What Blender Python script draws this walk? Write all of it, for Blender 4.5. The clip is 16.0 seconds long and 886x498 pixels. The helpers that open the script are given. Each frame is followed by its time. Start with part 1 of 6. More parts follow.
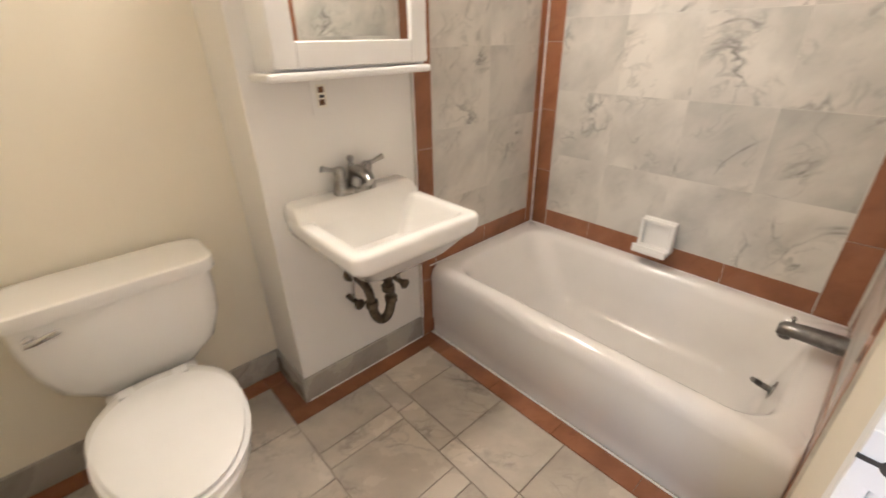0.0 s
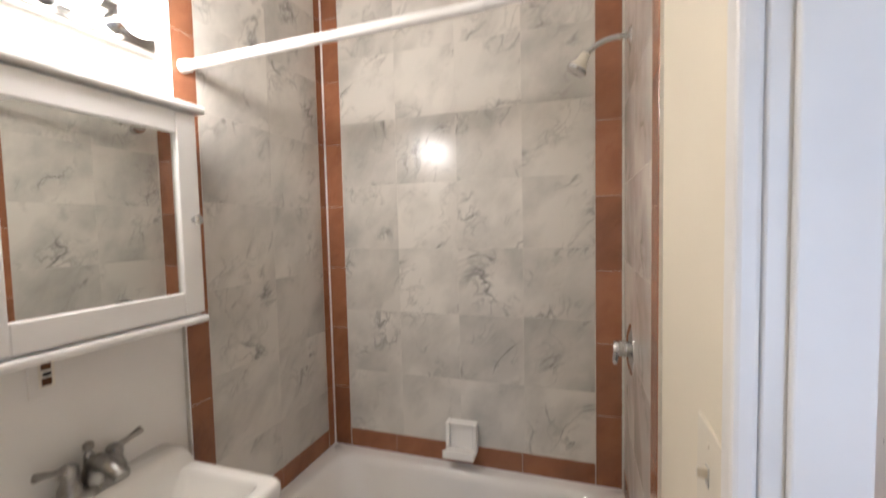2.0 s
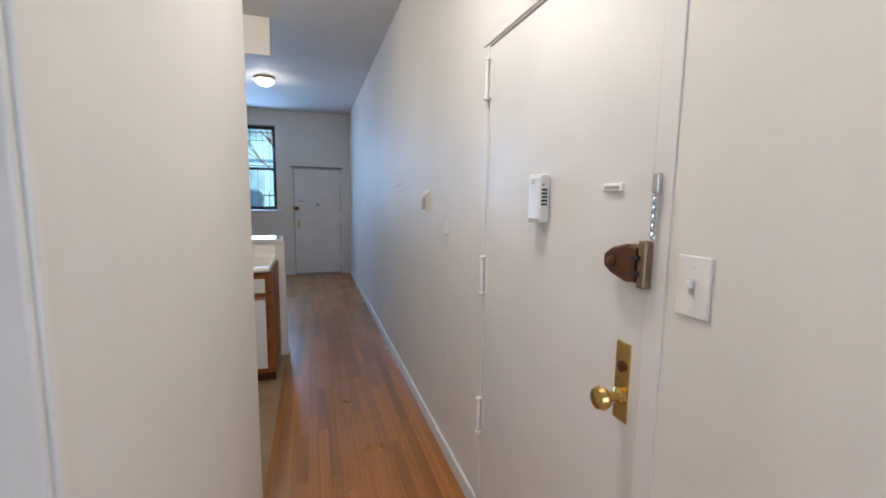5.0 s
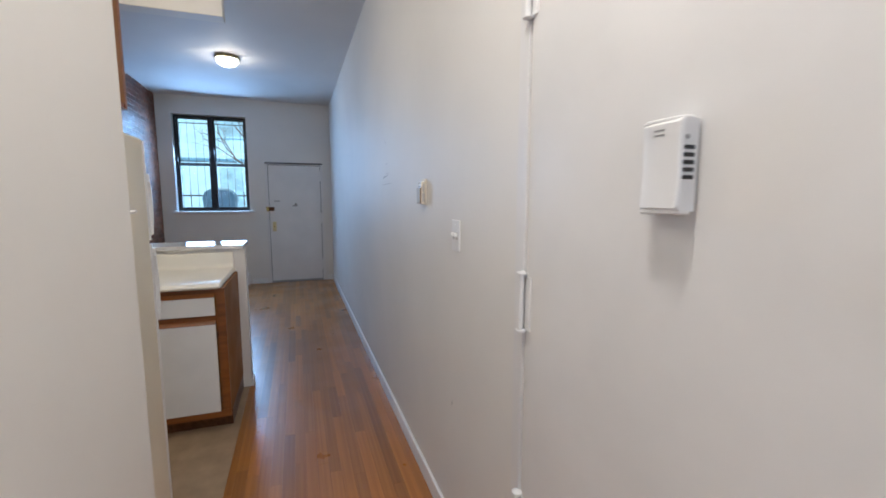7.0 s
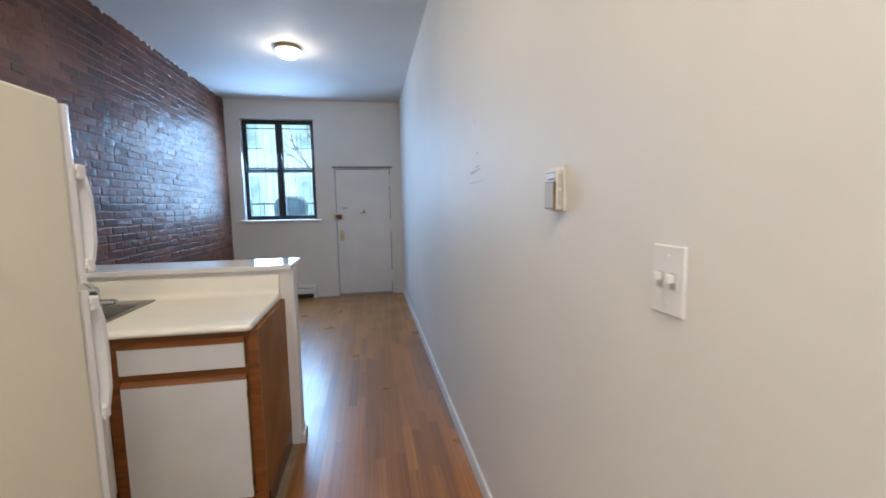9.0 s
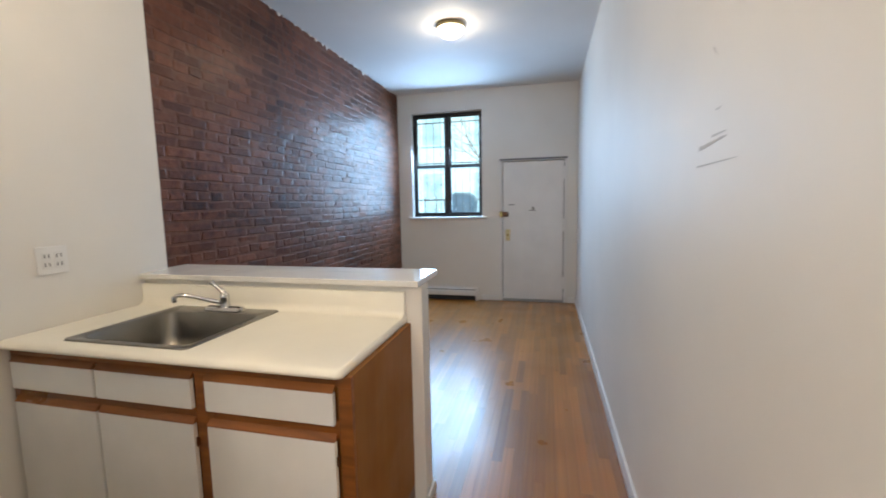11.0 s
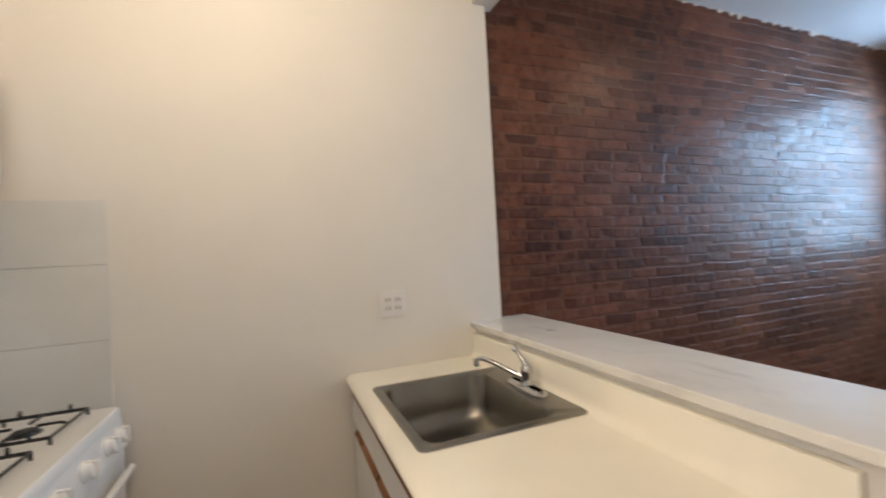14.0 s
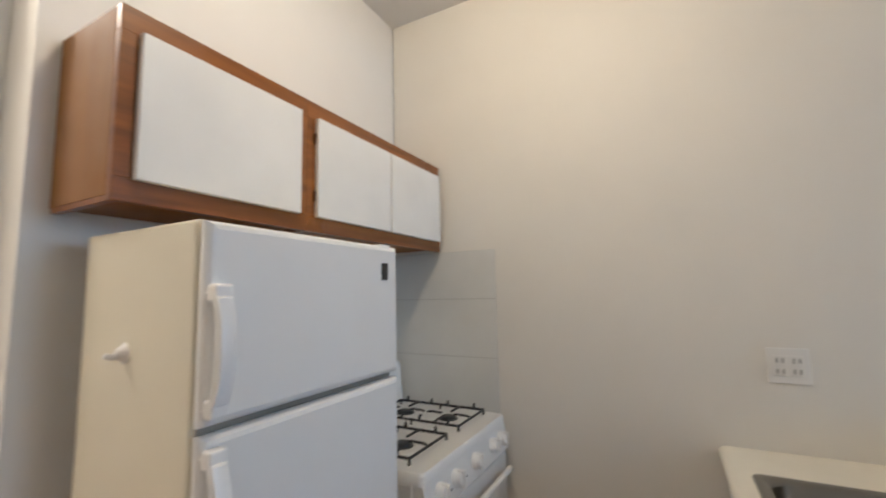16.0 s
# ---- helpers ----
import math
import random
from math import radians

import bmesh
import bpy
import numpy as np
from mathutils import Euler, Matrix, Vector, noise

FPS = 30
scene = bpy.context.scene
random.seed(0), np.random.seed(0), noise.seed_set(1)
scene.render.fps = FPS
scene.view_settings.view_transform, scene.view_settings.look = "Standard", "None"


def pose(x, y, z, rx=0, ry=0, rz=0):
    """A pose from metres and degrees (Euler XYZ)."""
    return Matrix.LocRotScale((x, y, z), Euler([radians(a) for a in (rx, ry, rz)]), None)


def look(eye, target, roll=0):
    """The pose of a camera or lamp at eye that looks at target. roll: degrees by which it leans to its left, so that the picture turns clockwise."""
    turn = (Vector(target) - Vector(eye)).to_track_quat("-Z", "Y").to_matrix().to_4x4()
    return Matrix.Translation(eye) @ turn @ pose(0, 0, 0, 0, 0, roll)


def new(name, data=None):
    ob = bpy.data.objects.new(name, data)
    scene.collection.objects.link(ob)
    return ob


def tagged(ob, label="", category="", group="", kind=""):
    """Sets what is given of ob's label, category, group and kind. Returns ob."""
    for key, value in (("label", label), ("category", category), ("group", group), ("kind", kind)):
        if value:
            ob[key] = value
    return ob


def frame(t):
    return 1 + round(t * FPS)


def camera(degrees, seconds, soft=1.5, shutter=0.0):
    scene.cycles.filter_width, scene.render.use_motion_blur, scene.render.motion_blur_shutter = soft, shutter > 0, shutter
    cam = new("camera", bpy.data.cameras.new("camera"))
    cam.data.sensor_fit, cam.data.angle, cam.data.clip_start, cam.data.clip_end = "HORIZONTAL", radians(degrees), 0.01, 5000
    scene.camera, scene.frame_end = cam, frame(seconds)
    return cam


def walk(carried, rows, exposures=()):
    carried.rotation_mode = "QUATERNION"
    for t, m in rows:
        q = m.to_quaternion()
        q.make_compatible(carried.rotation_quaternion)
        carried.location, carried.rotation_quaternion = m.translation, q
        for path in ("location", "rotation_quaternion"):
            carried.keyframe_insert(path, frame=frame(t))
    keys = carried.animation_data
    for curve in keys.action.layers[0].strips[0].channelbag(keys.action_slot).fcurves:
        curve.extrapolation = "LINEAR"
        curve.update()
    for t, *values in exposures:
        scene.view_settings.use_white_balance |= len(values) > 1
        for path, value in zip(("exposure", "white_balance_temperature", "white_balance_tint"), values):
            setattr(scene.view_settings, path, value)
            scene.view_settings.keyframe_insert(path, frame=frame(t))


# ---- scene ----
cam = camera(93.5, 16.0, soft=1.7, shutter=0.5)
PATH = [
    (0, (0.182, 0.324, 1.335), (1.381, 1.647, 0.433), -1.0),
    (0.5, (0.2, 0.39, 1.347), (1.656, 1.467, 0.499), -1.2),
    (1, (0.231, 0.395, 1.382), (1.902, 1.259, 0.702), -1.1),
    (1.5, (0.227, 0.398, 1.435), (2.044, 1.121, 1.017), -1.0),
    (2, (0.215, 0.394, 1.51), (2.109, 1.028, 1.401), -1.3),
    (2.5, (0.191, 0.375, 1.572), (2.106, 0.945, 1.671), -1.4),
    (3, (0.185, 0.325, 1.579), (2.136, 0.75, 1.695), -1.4),
    (3.5, (0.195, 0.181, 1.547), (2.188, 0.346, 1.53), -1.1),
    (4, (0.167, 0.006, 1.488), (2.157, -0.154, 1.36), -0.4),
    (4.2, (0.145, -0.045, 1.46), (2.119, -0.321, 1.3), 0.4),
    (4.5, (0.128, -0.102, 1.449), (2.072, -0.523, 1.241), 0.3),
    (4.7, (0.159, -0.099, 1.449), (2.066, -0.655, 1.209), 1.2),
    (6.8, (0.809, -0.216, 1.394), (2.678, -0.885, 1.153), 0.1),
    (7, (0.888, -0.23, 1.4), (2.763, -0.886, 1.162), 0.1),
    (7.5, (1.085, -0.258, 1.391), (2.977, -0.863, 1.158), -0.2),
    (8, (1.313, -0.25, 1.393), (3.225, -0.791, 1.166), -0.3),
    (8.2, (1.398, -0.251, 1.388), (3.318, -0.762, 1.163), -0.5),
    (10.3, (2.225, -0.387, 1.415), (4.21, -0.255, 1.203), -0.8),
    (10.5, (2.287, -0.387, 1.415), (4.262, -0.159, 1.199), -0.8),
    (11, (2.455, -0.392, 1.412), (4.384, 0.086, 1.19), -1.1),
    (11.5, (2.608, -0.388, 1.409), (4.452, 0.349, 1.178), -1.4),
    (12, (2.767, -0.339, 1.392), (4.49, 0.65, 1.163), -1.6),
    (12.5, (2.939, -0.267, 1.392), (4.495, 0.974, 1.186), -1.9),
    (13, (3.087, -0.232, 1.384), (4.439, 1.233, 1.22), -2.2),
    (13.5, (3.248, -0.22, 1.392), (4.31, 1.472, 1.309), -2.7),
    (14, (3.299, -0.179, 1.418), (4.036, 1.68, 1.434), -3.1),
    (14.5, (3.351, -0.115, 1.438), (3.638, 1.86, 1.57), -3.2),
    (15, (3.377, -0.097, 1.453), (3.22, 1.883, 1.685), -3.0),
    (15.5, (3.392, -0.121, 1.478), (2.811, 1.773, 1.756), -2.2),
    (16, (3.423, -0.165, 1.467), (2.49, 1.592, 1.68), -1.2),
]
walk(cam, [(t, look(eye, target, roll)) for t, eye, target, roll in PATH], [(0, 0.8, 6350, 13), (1.5, 0.56, 5800, 12), (2.5, -0.18, 6050, 14), (3, -0.3, 6150, 13), (3.5, -0.38, 6250, 12), (4, -0.22, 6300, 12), (4.5, -0.4, 6350, 12), (7, -0.33, 6150, 12), (8, -0.15, 6300, 12), (10.5, 0.2, 7150, 12), (12.5, 0.35, 7600, 11), (13.4, 0.17, 7350, 12), (14, 0.22, 7600, 14), (14.5, 0.42, 7250, 13), (15.3, 0.25, 7150, 12), (16, -0.1, 7000, 12)])

# ---- daylight, lamps ----
world = bpy.data.worlds.new("world")
scene.world = world
world.use_nodes = True
sky = world.node_tree.nodes.new("ShaderNodeTexSky")
sky.sky_type, sky.sun_disc = "NISHITA", False
sky.sun_elevation, sky.sun_rotation = radians(42), radians(270)
world.node_tree.links.new(sky.outputs[0], world.node_tree.nodes["Background"].inputs[0])
world.node_tree.nodes["Background"].inputs[1].default_value = 0.15


def lamp(name, kind, loc, energy, color, size=0.1, target=None, size_y=None):
    data = bpy.data.lights.new(name, kind)
    data.energy, data.color = energy, color
    if kind == "AREA":
        data.shape, data.size, data.size_y = "RECTANGLE", size, size_y or size
    elif kind == "SUN":
        data.angle = size
    else:
        data.shadow_soft_size = size
    ob = new(name, data)
    ob.matrix_world = look(loc, target) if target else Matrix.Translation(loc)
    return ob


lamp("sun", "SUN", (-10, 0, 12), 5.0, (1, 0.96, 0.9), radians(2), (4, 1, 0))
lamp("window_daylight", "AREA", (8.52, 0.995, 1.94), 95, (0.32, 0.595, 1.0), 0.95, (6.0, 0.75, 0.95), 1.4)
lamp("living_bulb", "POINT", (6.2, 0.43, 2.868), 7, (1, 0.89, 0.72), 0.06)
lamp("kitchen_bulb", "POINT", (3.1, 0.58, 2.82), 20, (1, 0.89, 0.715), 0.08)
for bx in (0.72, 0.88, 1.04):
    lamp("vanity_bulb", "POINT", (bx, 1.44, 2.08), 7, (1, 0.91, 0.8), 0.04)
# bluish fill added for daylight assumed to come from the west end
lamp("hall_daylight_fill", "AREA", (-1.44, -0.33, 1.4), 15, (0.55, 0.73, 1.0), 0.7, (2.0, -0.2, 1.3), 1.4)
lamp("hall_lamp_light", "AREA", (1.35, -0.3, 2.875), 19.5, (1, 0.95, 0.88), 0.22, (1.35, -0.3, 0))


# ---- materials ----
def material(name, base, rough=0.5, metal=0.0, coat=0.0, var=0.06, scale=6.0, bump=0.1, bscale=60.0, spec=0.5, rand=0.0):
    """A surface with two scales of colour variation and a fine relief."""
    m = bpy.data.materials.new(name)
    m.use_nodes = True
    nt = m.node_tree
    b = nt.nodes["Principled BSDF"]
    b.inputs["Roughness"].default_value, b.inputs["Metallic"].default_value = rough, metal
    b.inputs["Coat Weight"].default_value, b.inputs["Specular IOR Level"].default_value = coat, spec
    b.inputs["Coat Roughness"].default_value = max(0.04, rough * 0.65)
    geo = nt.nodes.new("ShaderNodeNewGeometry")
    n1, n2 = nt.nodes.new("ShaderNodeTexNoise"), nt.nodes.new("ShaderNodeTexNoise")
    n1.inputs["Scale"].default_value, n1.inputs["Detail"].default_value = scale, 6
    n2.inputs["Scale"].default_value, n2.inputs["Detail"].default_value = bscale, 5
    nt.links.new(geo.outputs["Position"], n1.inputs["Vector"])
    nt.links.new(geo.outputs["Position"], n2.inputs["Vector"])
    ramp = nt.nodes.new("ShaderNodeValToRGB")
    lo = [max(0, c * (1 - var * 1.6)) for c in base]
    hi = [min(1, c * (1 + var)) for c in base]
    ramp.color_ramp.elements[0].position, ramp.color_ramp.elements[0].color = 0.3, (*lo, 1)
    ramp.color_ramp.elements[1].position, ramp.color_ramp.elements[1].color = 0.7, (*hi, 1)
    nt.links.new(n1.outputs["Fac"], ramp.inputs[0])
    out = ramp.outputs[0]
    if rand:
        info = nt.nodes.new("ShaderNodeObjectInfo")
        add = nt.nodes.new("ShaderNodeMath")
        add.operation = "ADD"
        nt.links.new(info.outputs["Random"], add.inputs[0])
        nt.links.new(geo.outputs["Random Per Island"], add.inputs[1])
        fr = nt.nodes.new("ShaderNodeMath")
        fr.operation = "FRACT"
        nt.links.new(add.outputs[0], fr.inputs[0])
        hsv = nt.nodes.new("ShaderNodeHueSaturation")
        mr = nt.nodes.new("ShaderNodeMapRange")
        mr.inputs["To Min"].default_value, mr.inputs["To Max"].default_value = 1 - rand, 1 + rand
        nt.links.new(fr.outputs[0], mr.inputs["Value"])
        nt.links.new(mr.outputs[0], hsv.inputs["Value"])
        nt.links.new(out, hsv.inputs["Color"])
        out = hsv.outputs[0]
    nt.links.new(out, b.inputs["Base Color"])
    rr_ = nt.nodes.new("ShaderNodeMapRange")
    rr_.inputs["To Min"].default_value, rr_.inputs["To Max"].default_value = rough * 0.85, min(1, rough * 1.2)
    nt.links.new(n2.outputs["Fac"], rr_.inputs["Value"])
    nt.links.new(rr_.outputs[0], b.inputs["Roughness"])
    if bump:
        bu = nt.nodes.new("ShaderNodeBump")
        bu.inputs["Strength"].default_value, bu.inputs["Distance"].default_value = bump, 0.002
        nt.links.new(n2.outputs["Fac"], bu.inputs["Height"])
        nt.links.new(bu.outputs[0], b.inputs["Normal"])
    return m


def grained(name, dark, light, stretch, rough=0.35, coat=0.0, rand=0.15, bump=0.06, scale=1.0, warp=0.6):
    """Wood: noise drawn out along the grain, two tones, each board apart from the next."""
    m = bpy.data.materials.new(name)
    m.use_nodes = True
    nt = m.node_tree
    b = nt.nodes["Principled BSDF"]
    b.inputs["Coat Weight"].default_value, b.inputs["Coat Roughness"].default_value = coat, 0.25
    geo, info = nt.nodes.new("ShaderNodeNewGeometry"), nt.nodes.new("ShaderNodeObjectInfo")
    mp = nt.nodes.new("ShaderNodeMapping")
    mp.inputs["Scale"].default_value = [scale * s for s in stretch]
    seed = nt.nodes.new("ShaderNodeMath")
    seed.operation = "ADD"
    nt.links.new(info.outputs["Random"], seed.inputs[0])
    nt.links.new(geo.outputs["Random Per Island"], seed.inputs[1])
    fr = nt.nodes.new("ShaderNodeMath")
    fr.operation = "FRACT"
    nt.links.new(seed.outputs[0], fr.inputs[0])
    mul = nt.nodes.new("ShaderNodeVectorMath")
    mul.operation = "SCALE"
    mul.inputs[0].default_value = (17, 9, 23)
    nt.links.new(fr.outputs[0], mul.inputs["Scale"])
    nt.links.new(geo.outputs["Position"], mp.inputs["Vector"])
    addv = nt.nodes.new("ShaderNodeVectorMath")
    nt.links.new(mp.outputs[0], addv.inputs[0])
    nt.links.new(mul.outputs[0], addv.inputs[1])
    n1 = nt.nodes.new("ShaderNodeTexNoise")
    n1.inputs["Scale"].default_value, n1.inputs["Detail"].default_value, n1.inputs["Distortion"].default_value = 1.0, 8, warp
    nt.links.new(addv.outputs[0], n1.inputs["Vector"])
    ramp = nt.nodes.new("ShaderNodeValToRGB")
    e = ramp.color_ramp.elements
    e[0].position, e[0].color, e[1].position, e[1].color = 0.32, (*dark, 1), 0.66, (*light, 1)
    nt.links.new(n1.outputs["Fac"], ramp.inputs[0])
    hsv = nt.nodes.new("ShaderNodeHueSaturation")
    mr = nt.nodes.new("ShaderNodeMapRange")
    mr.inputs["To Min"].default_value, mr.inputs["To Max"].default_value = 1 - rand, 1 + rand
    nt.links.new(fr.outputs[0], mr.inputs["Value"])
    nt.links.new(mr.outputs[0], hsv.inputs["Value"])
    nt.links.new(ramp.outputs[0], hsv.inputs["Color"])
    nt.links.new(hsv.outputs[0], b.inputs["Base Color"])
    wear = nt.nodes.new("ShaderNodeTexNoise")
    wear.inputs["Scale"].default_value, wear.inputs["Detail"].default_value = 3.0, 6
    nt.links.new(geo.outputs["Position"], wear.inputs["Vector"])
    rm = nt.nodes.new("ShaderNodeMapRange")
    rm.inputs["From Min"].default_value, rm.inputs["From Max"].default_value = 0.3, 0.7
    rm.inputs["To Min"].default_value, rm.inputs["To Max"].default_value = rough * 0.7, rough * 1.35
    nt.links.new(wear.outputs["Fac"], rm.inputs["Value"])
    nt.links.new(rm.outputs[0], b.inputs["Roughness"])
    bu = nt.nodes.new("ShaderNodeBump")
    bu.inputs["Strength"].default_value, bu.inputs["Distance"].default_value = bump, 0.002
    nt.links.new(n1.outputs["Fac"], bu.inputs["Height"])
    nt.links.new(bu.outputs[0], b.inputs["Normal"])
    return m


def veined(name, base, cloud, vein, rough=0.18, scale=3.0, rand=0.08, amount=0.5):
    """Polished marble: soft clouds, thin dark veins, each tile cut from another place."""
    m = bpy.data.materials.new(name)
    m.use_nodes = True
    nt = m.node_tree
    b = nt.nodes["Principled BSDF"]
    b.inputs["Roughness"].default_value = rough
    geo, info = nt.nodes.new("ShaderNodeNewGeometry"), nt.nodes.new("ShaderNodeObjectInfo")
    mul = nt.nodes.new("ShaderNodeVectorMath")
    mul.operation = "SCALE"
    mul.inputs[0].default_value = (31, 47, 19)
    nt.links.new(info.outputs["Random"], mul.inputs["Scale"])
    addv = nt.nodes.new("ShaderNodeVectorMath")
    nt.links.new(geo.outputs["Position"], addv.inputs[0])
    nt.links.new(mul.outputs[0], addv.inputs[1])
    mp = nt.nodes.new("ShaderNodeMapping")
    mp.vector_type = "TEXTURE"
    mp.inputs["Rotation"].default_value = (0, -0.7, -0.785)
    mp.inputs["Scale"].default_value = (1 / (scale * 0.6), 1 / (scale * 1.25), 1 / (scale * 1.25))
    nt.links.new(addv.outputs[0], mp.inputs["Vector"])
    n1 = nt.nodes.new("ShaderNodeTexNoise")
    n1.inputs["Scale"].default_value, n1.inputs["Detail"].default_value, n1.inputs["Distortion"].default_value = 0.8, 10, 0.15
    n1.inputs["Roughness"].default_value = 0.55
    nt.links.new(mp.outputs[0], n1.inputs["Vector"])
    r1 = nt.nodes.new("ShaderNodeValToRGB")
    e = r1.color_ramp.elements
    e[0].position, e[0].color, e[1].position, e[1].color = 0.3, (*cloud, 1), 0.58, (*base, 1)
    nt.links.new(n1.outputs["Fac"], r1.inputs[0])
    n3 = nt.nodes.new("ShaderNodeTexNoise")
    n3.inputs["Scale"].default_value, n3.inputs["Detail"].default_value = 1.3, 3
    nt.links.new(mp.outputs[0], n3.inputs["Vector"])
    g = nt.nodes.new("ShaderNodeMapRange")
    g.inputs["From Min"].default_value, g.inputs["From Max"].default_value = 0.49, 0.7
    nt.links.new(n3.outputs["Fac"], g.inputs["Value"])
    veins = []
    for size, width, weight in ((0.8, 0.024, amount), (2.4, 0.045, amount * 0.5)):
        n2, r2 = nt.nodes.new("ShaderNodeTexNoise"), nt.nodes.new("ShaderNodeValToRGB")
        n2.inputs["Scale"].default_value, n2.inputs["Detail"].default_value, n2.inputs["Distortion"].default_value = size, 7, 0.6
        nt.links.new(mp.outputs[0], n2.inputs["Vector"])
        e = r2.color_ramp.elements
        e[0].position, e[0].color = 0.5 - width, (0, 0, 0, 1)
        e[1].position, e[1].color = 0.5 + width, (0, 0, 0, 1)
        e.new(0.5).color = (weight, weight, weight, 1)
        nt.links.new(n2.outputs["Fac"], r2.inputs[0])
        veins.append(r2)
    both, gate = nt.nodes.new("ShaderNodeMath"), nt.nodes.new("ShaderNodeMath")
    both.operation, gate.operation = "MAXIMUM", "MULTIPLY"
    nt.links.new(veins[0].outputs[0], both.inputs[0])
    nt.links.new(veins[1].outputs[0], both.inputs[1])
    nt.links.new(both.outputs[0], gate.inputs[0])
    nt.links.new(g.outputs[0], gate.inputs[1])
    mix = nt.nodes.new("ShaderNodeMix")
    mix.data_type = "RGBA"
    mix.inputs["B"].default_value = (*vein, 1)
    nt.links.new(gate.outputs[0], mix.inputs["Factor"])
    nt.links.new(r1.outputs[0], mix.inputs["A"])
    hsv = nt.nodes.new("ShaderNodeHueSaturation")
    mr = nt.nodes.new("ShaderNodeMapRange")
    mr.inputs["To Min"].default_value, mr.inputs["To Max"].default_value = 1 - rand, 1 + rand
    nt.links.new(info.outputs["Random"], mr.inputs["Value"])
    nt.links.new(mr.outputs[0], hsv.inputs["Value"])
    nt.links.new(mix.outputs["Result"], hsv.inputs["Color"])
    nt.links.new(hsv.outputs[0], b.inputs["Base Color"])
    rm = nt.nodes.new("ShaderNodeMapRange")
    rm.inputs["To Min"].default_value, rm.inputs["To Max"].default_value = rough * 0.7, rough * 1.4
    nt.links.new(n1.outputs["Fac"], rm.inputs["Value"])
    nt.links.new(rm.outputs[0], b.inputs["Roughness"])
    return m


def glowing(name, color, strength):
    m = bpy.data.materials.new(name)
    m.use_nodes = True
    b = m.node_tree.nodes["Principled BSDF"]
    b.inputs["Base Color"].default_value = (0.9, 0.88, 0.84, 1)
    b.inputs["Emission Color"].default_value, b.inputs["Emission Strength"].default_value = (*color, 1), strength
    return m


def clear(name):
    m = bpy.data.materials.new(name)
    m.use_nodes = True
    nt = m.node_tree
    nt.nodes.remove(nt.nodes["Principled BSDF"])
    t, gl, mix, fres = (nt.nodes.new("ShaderNodeBsdf" + k) for k in ("Transparent", "Glossy")), None, nt.nodes.new("ShaderNodeMixShader"), nt.nodes.new("ShaderNodeFresnel")
    t, gl = list(t)
    gl.inputs["Roughness"].default_value = 0.02
    fres.inputs["IOR"].default_value = 1.45
    nt.links.new(fres.outputs[0], mix.inputs[0])
    nt.links.new(t.outputs[0], mix.inputs[1])
    nt.links.new(gl.outputs[0], mix.inputs[2])
    nt.links.new(mix.outputs[0], nt.nodes["Material Output"].inputs[0])
    return m


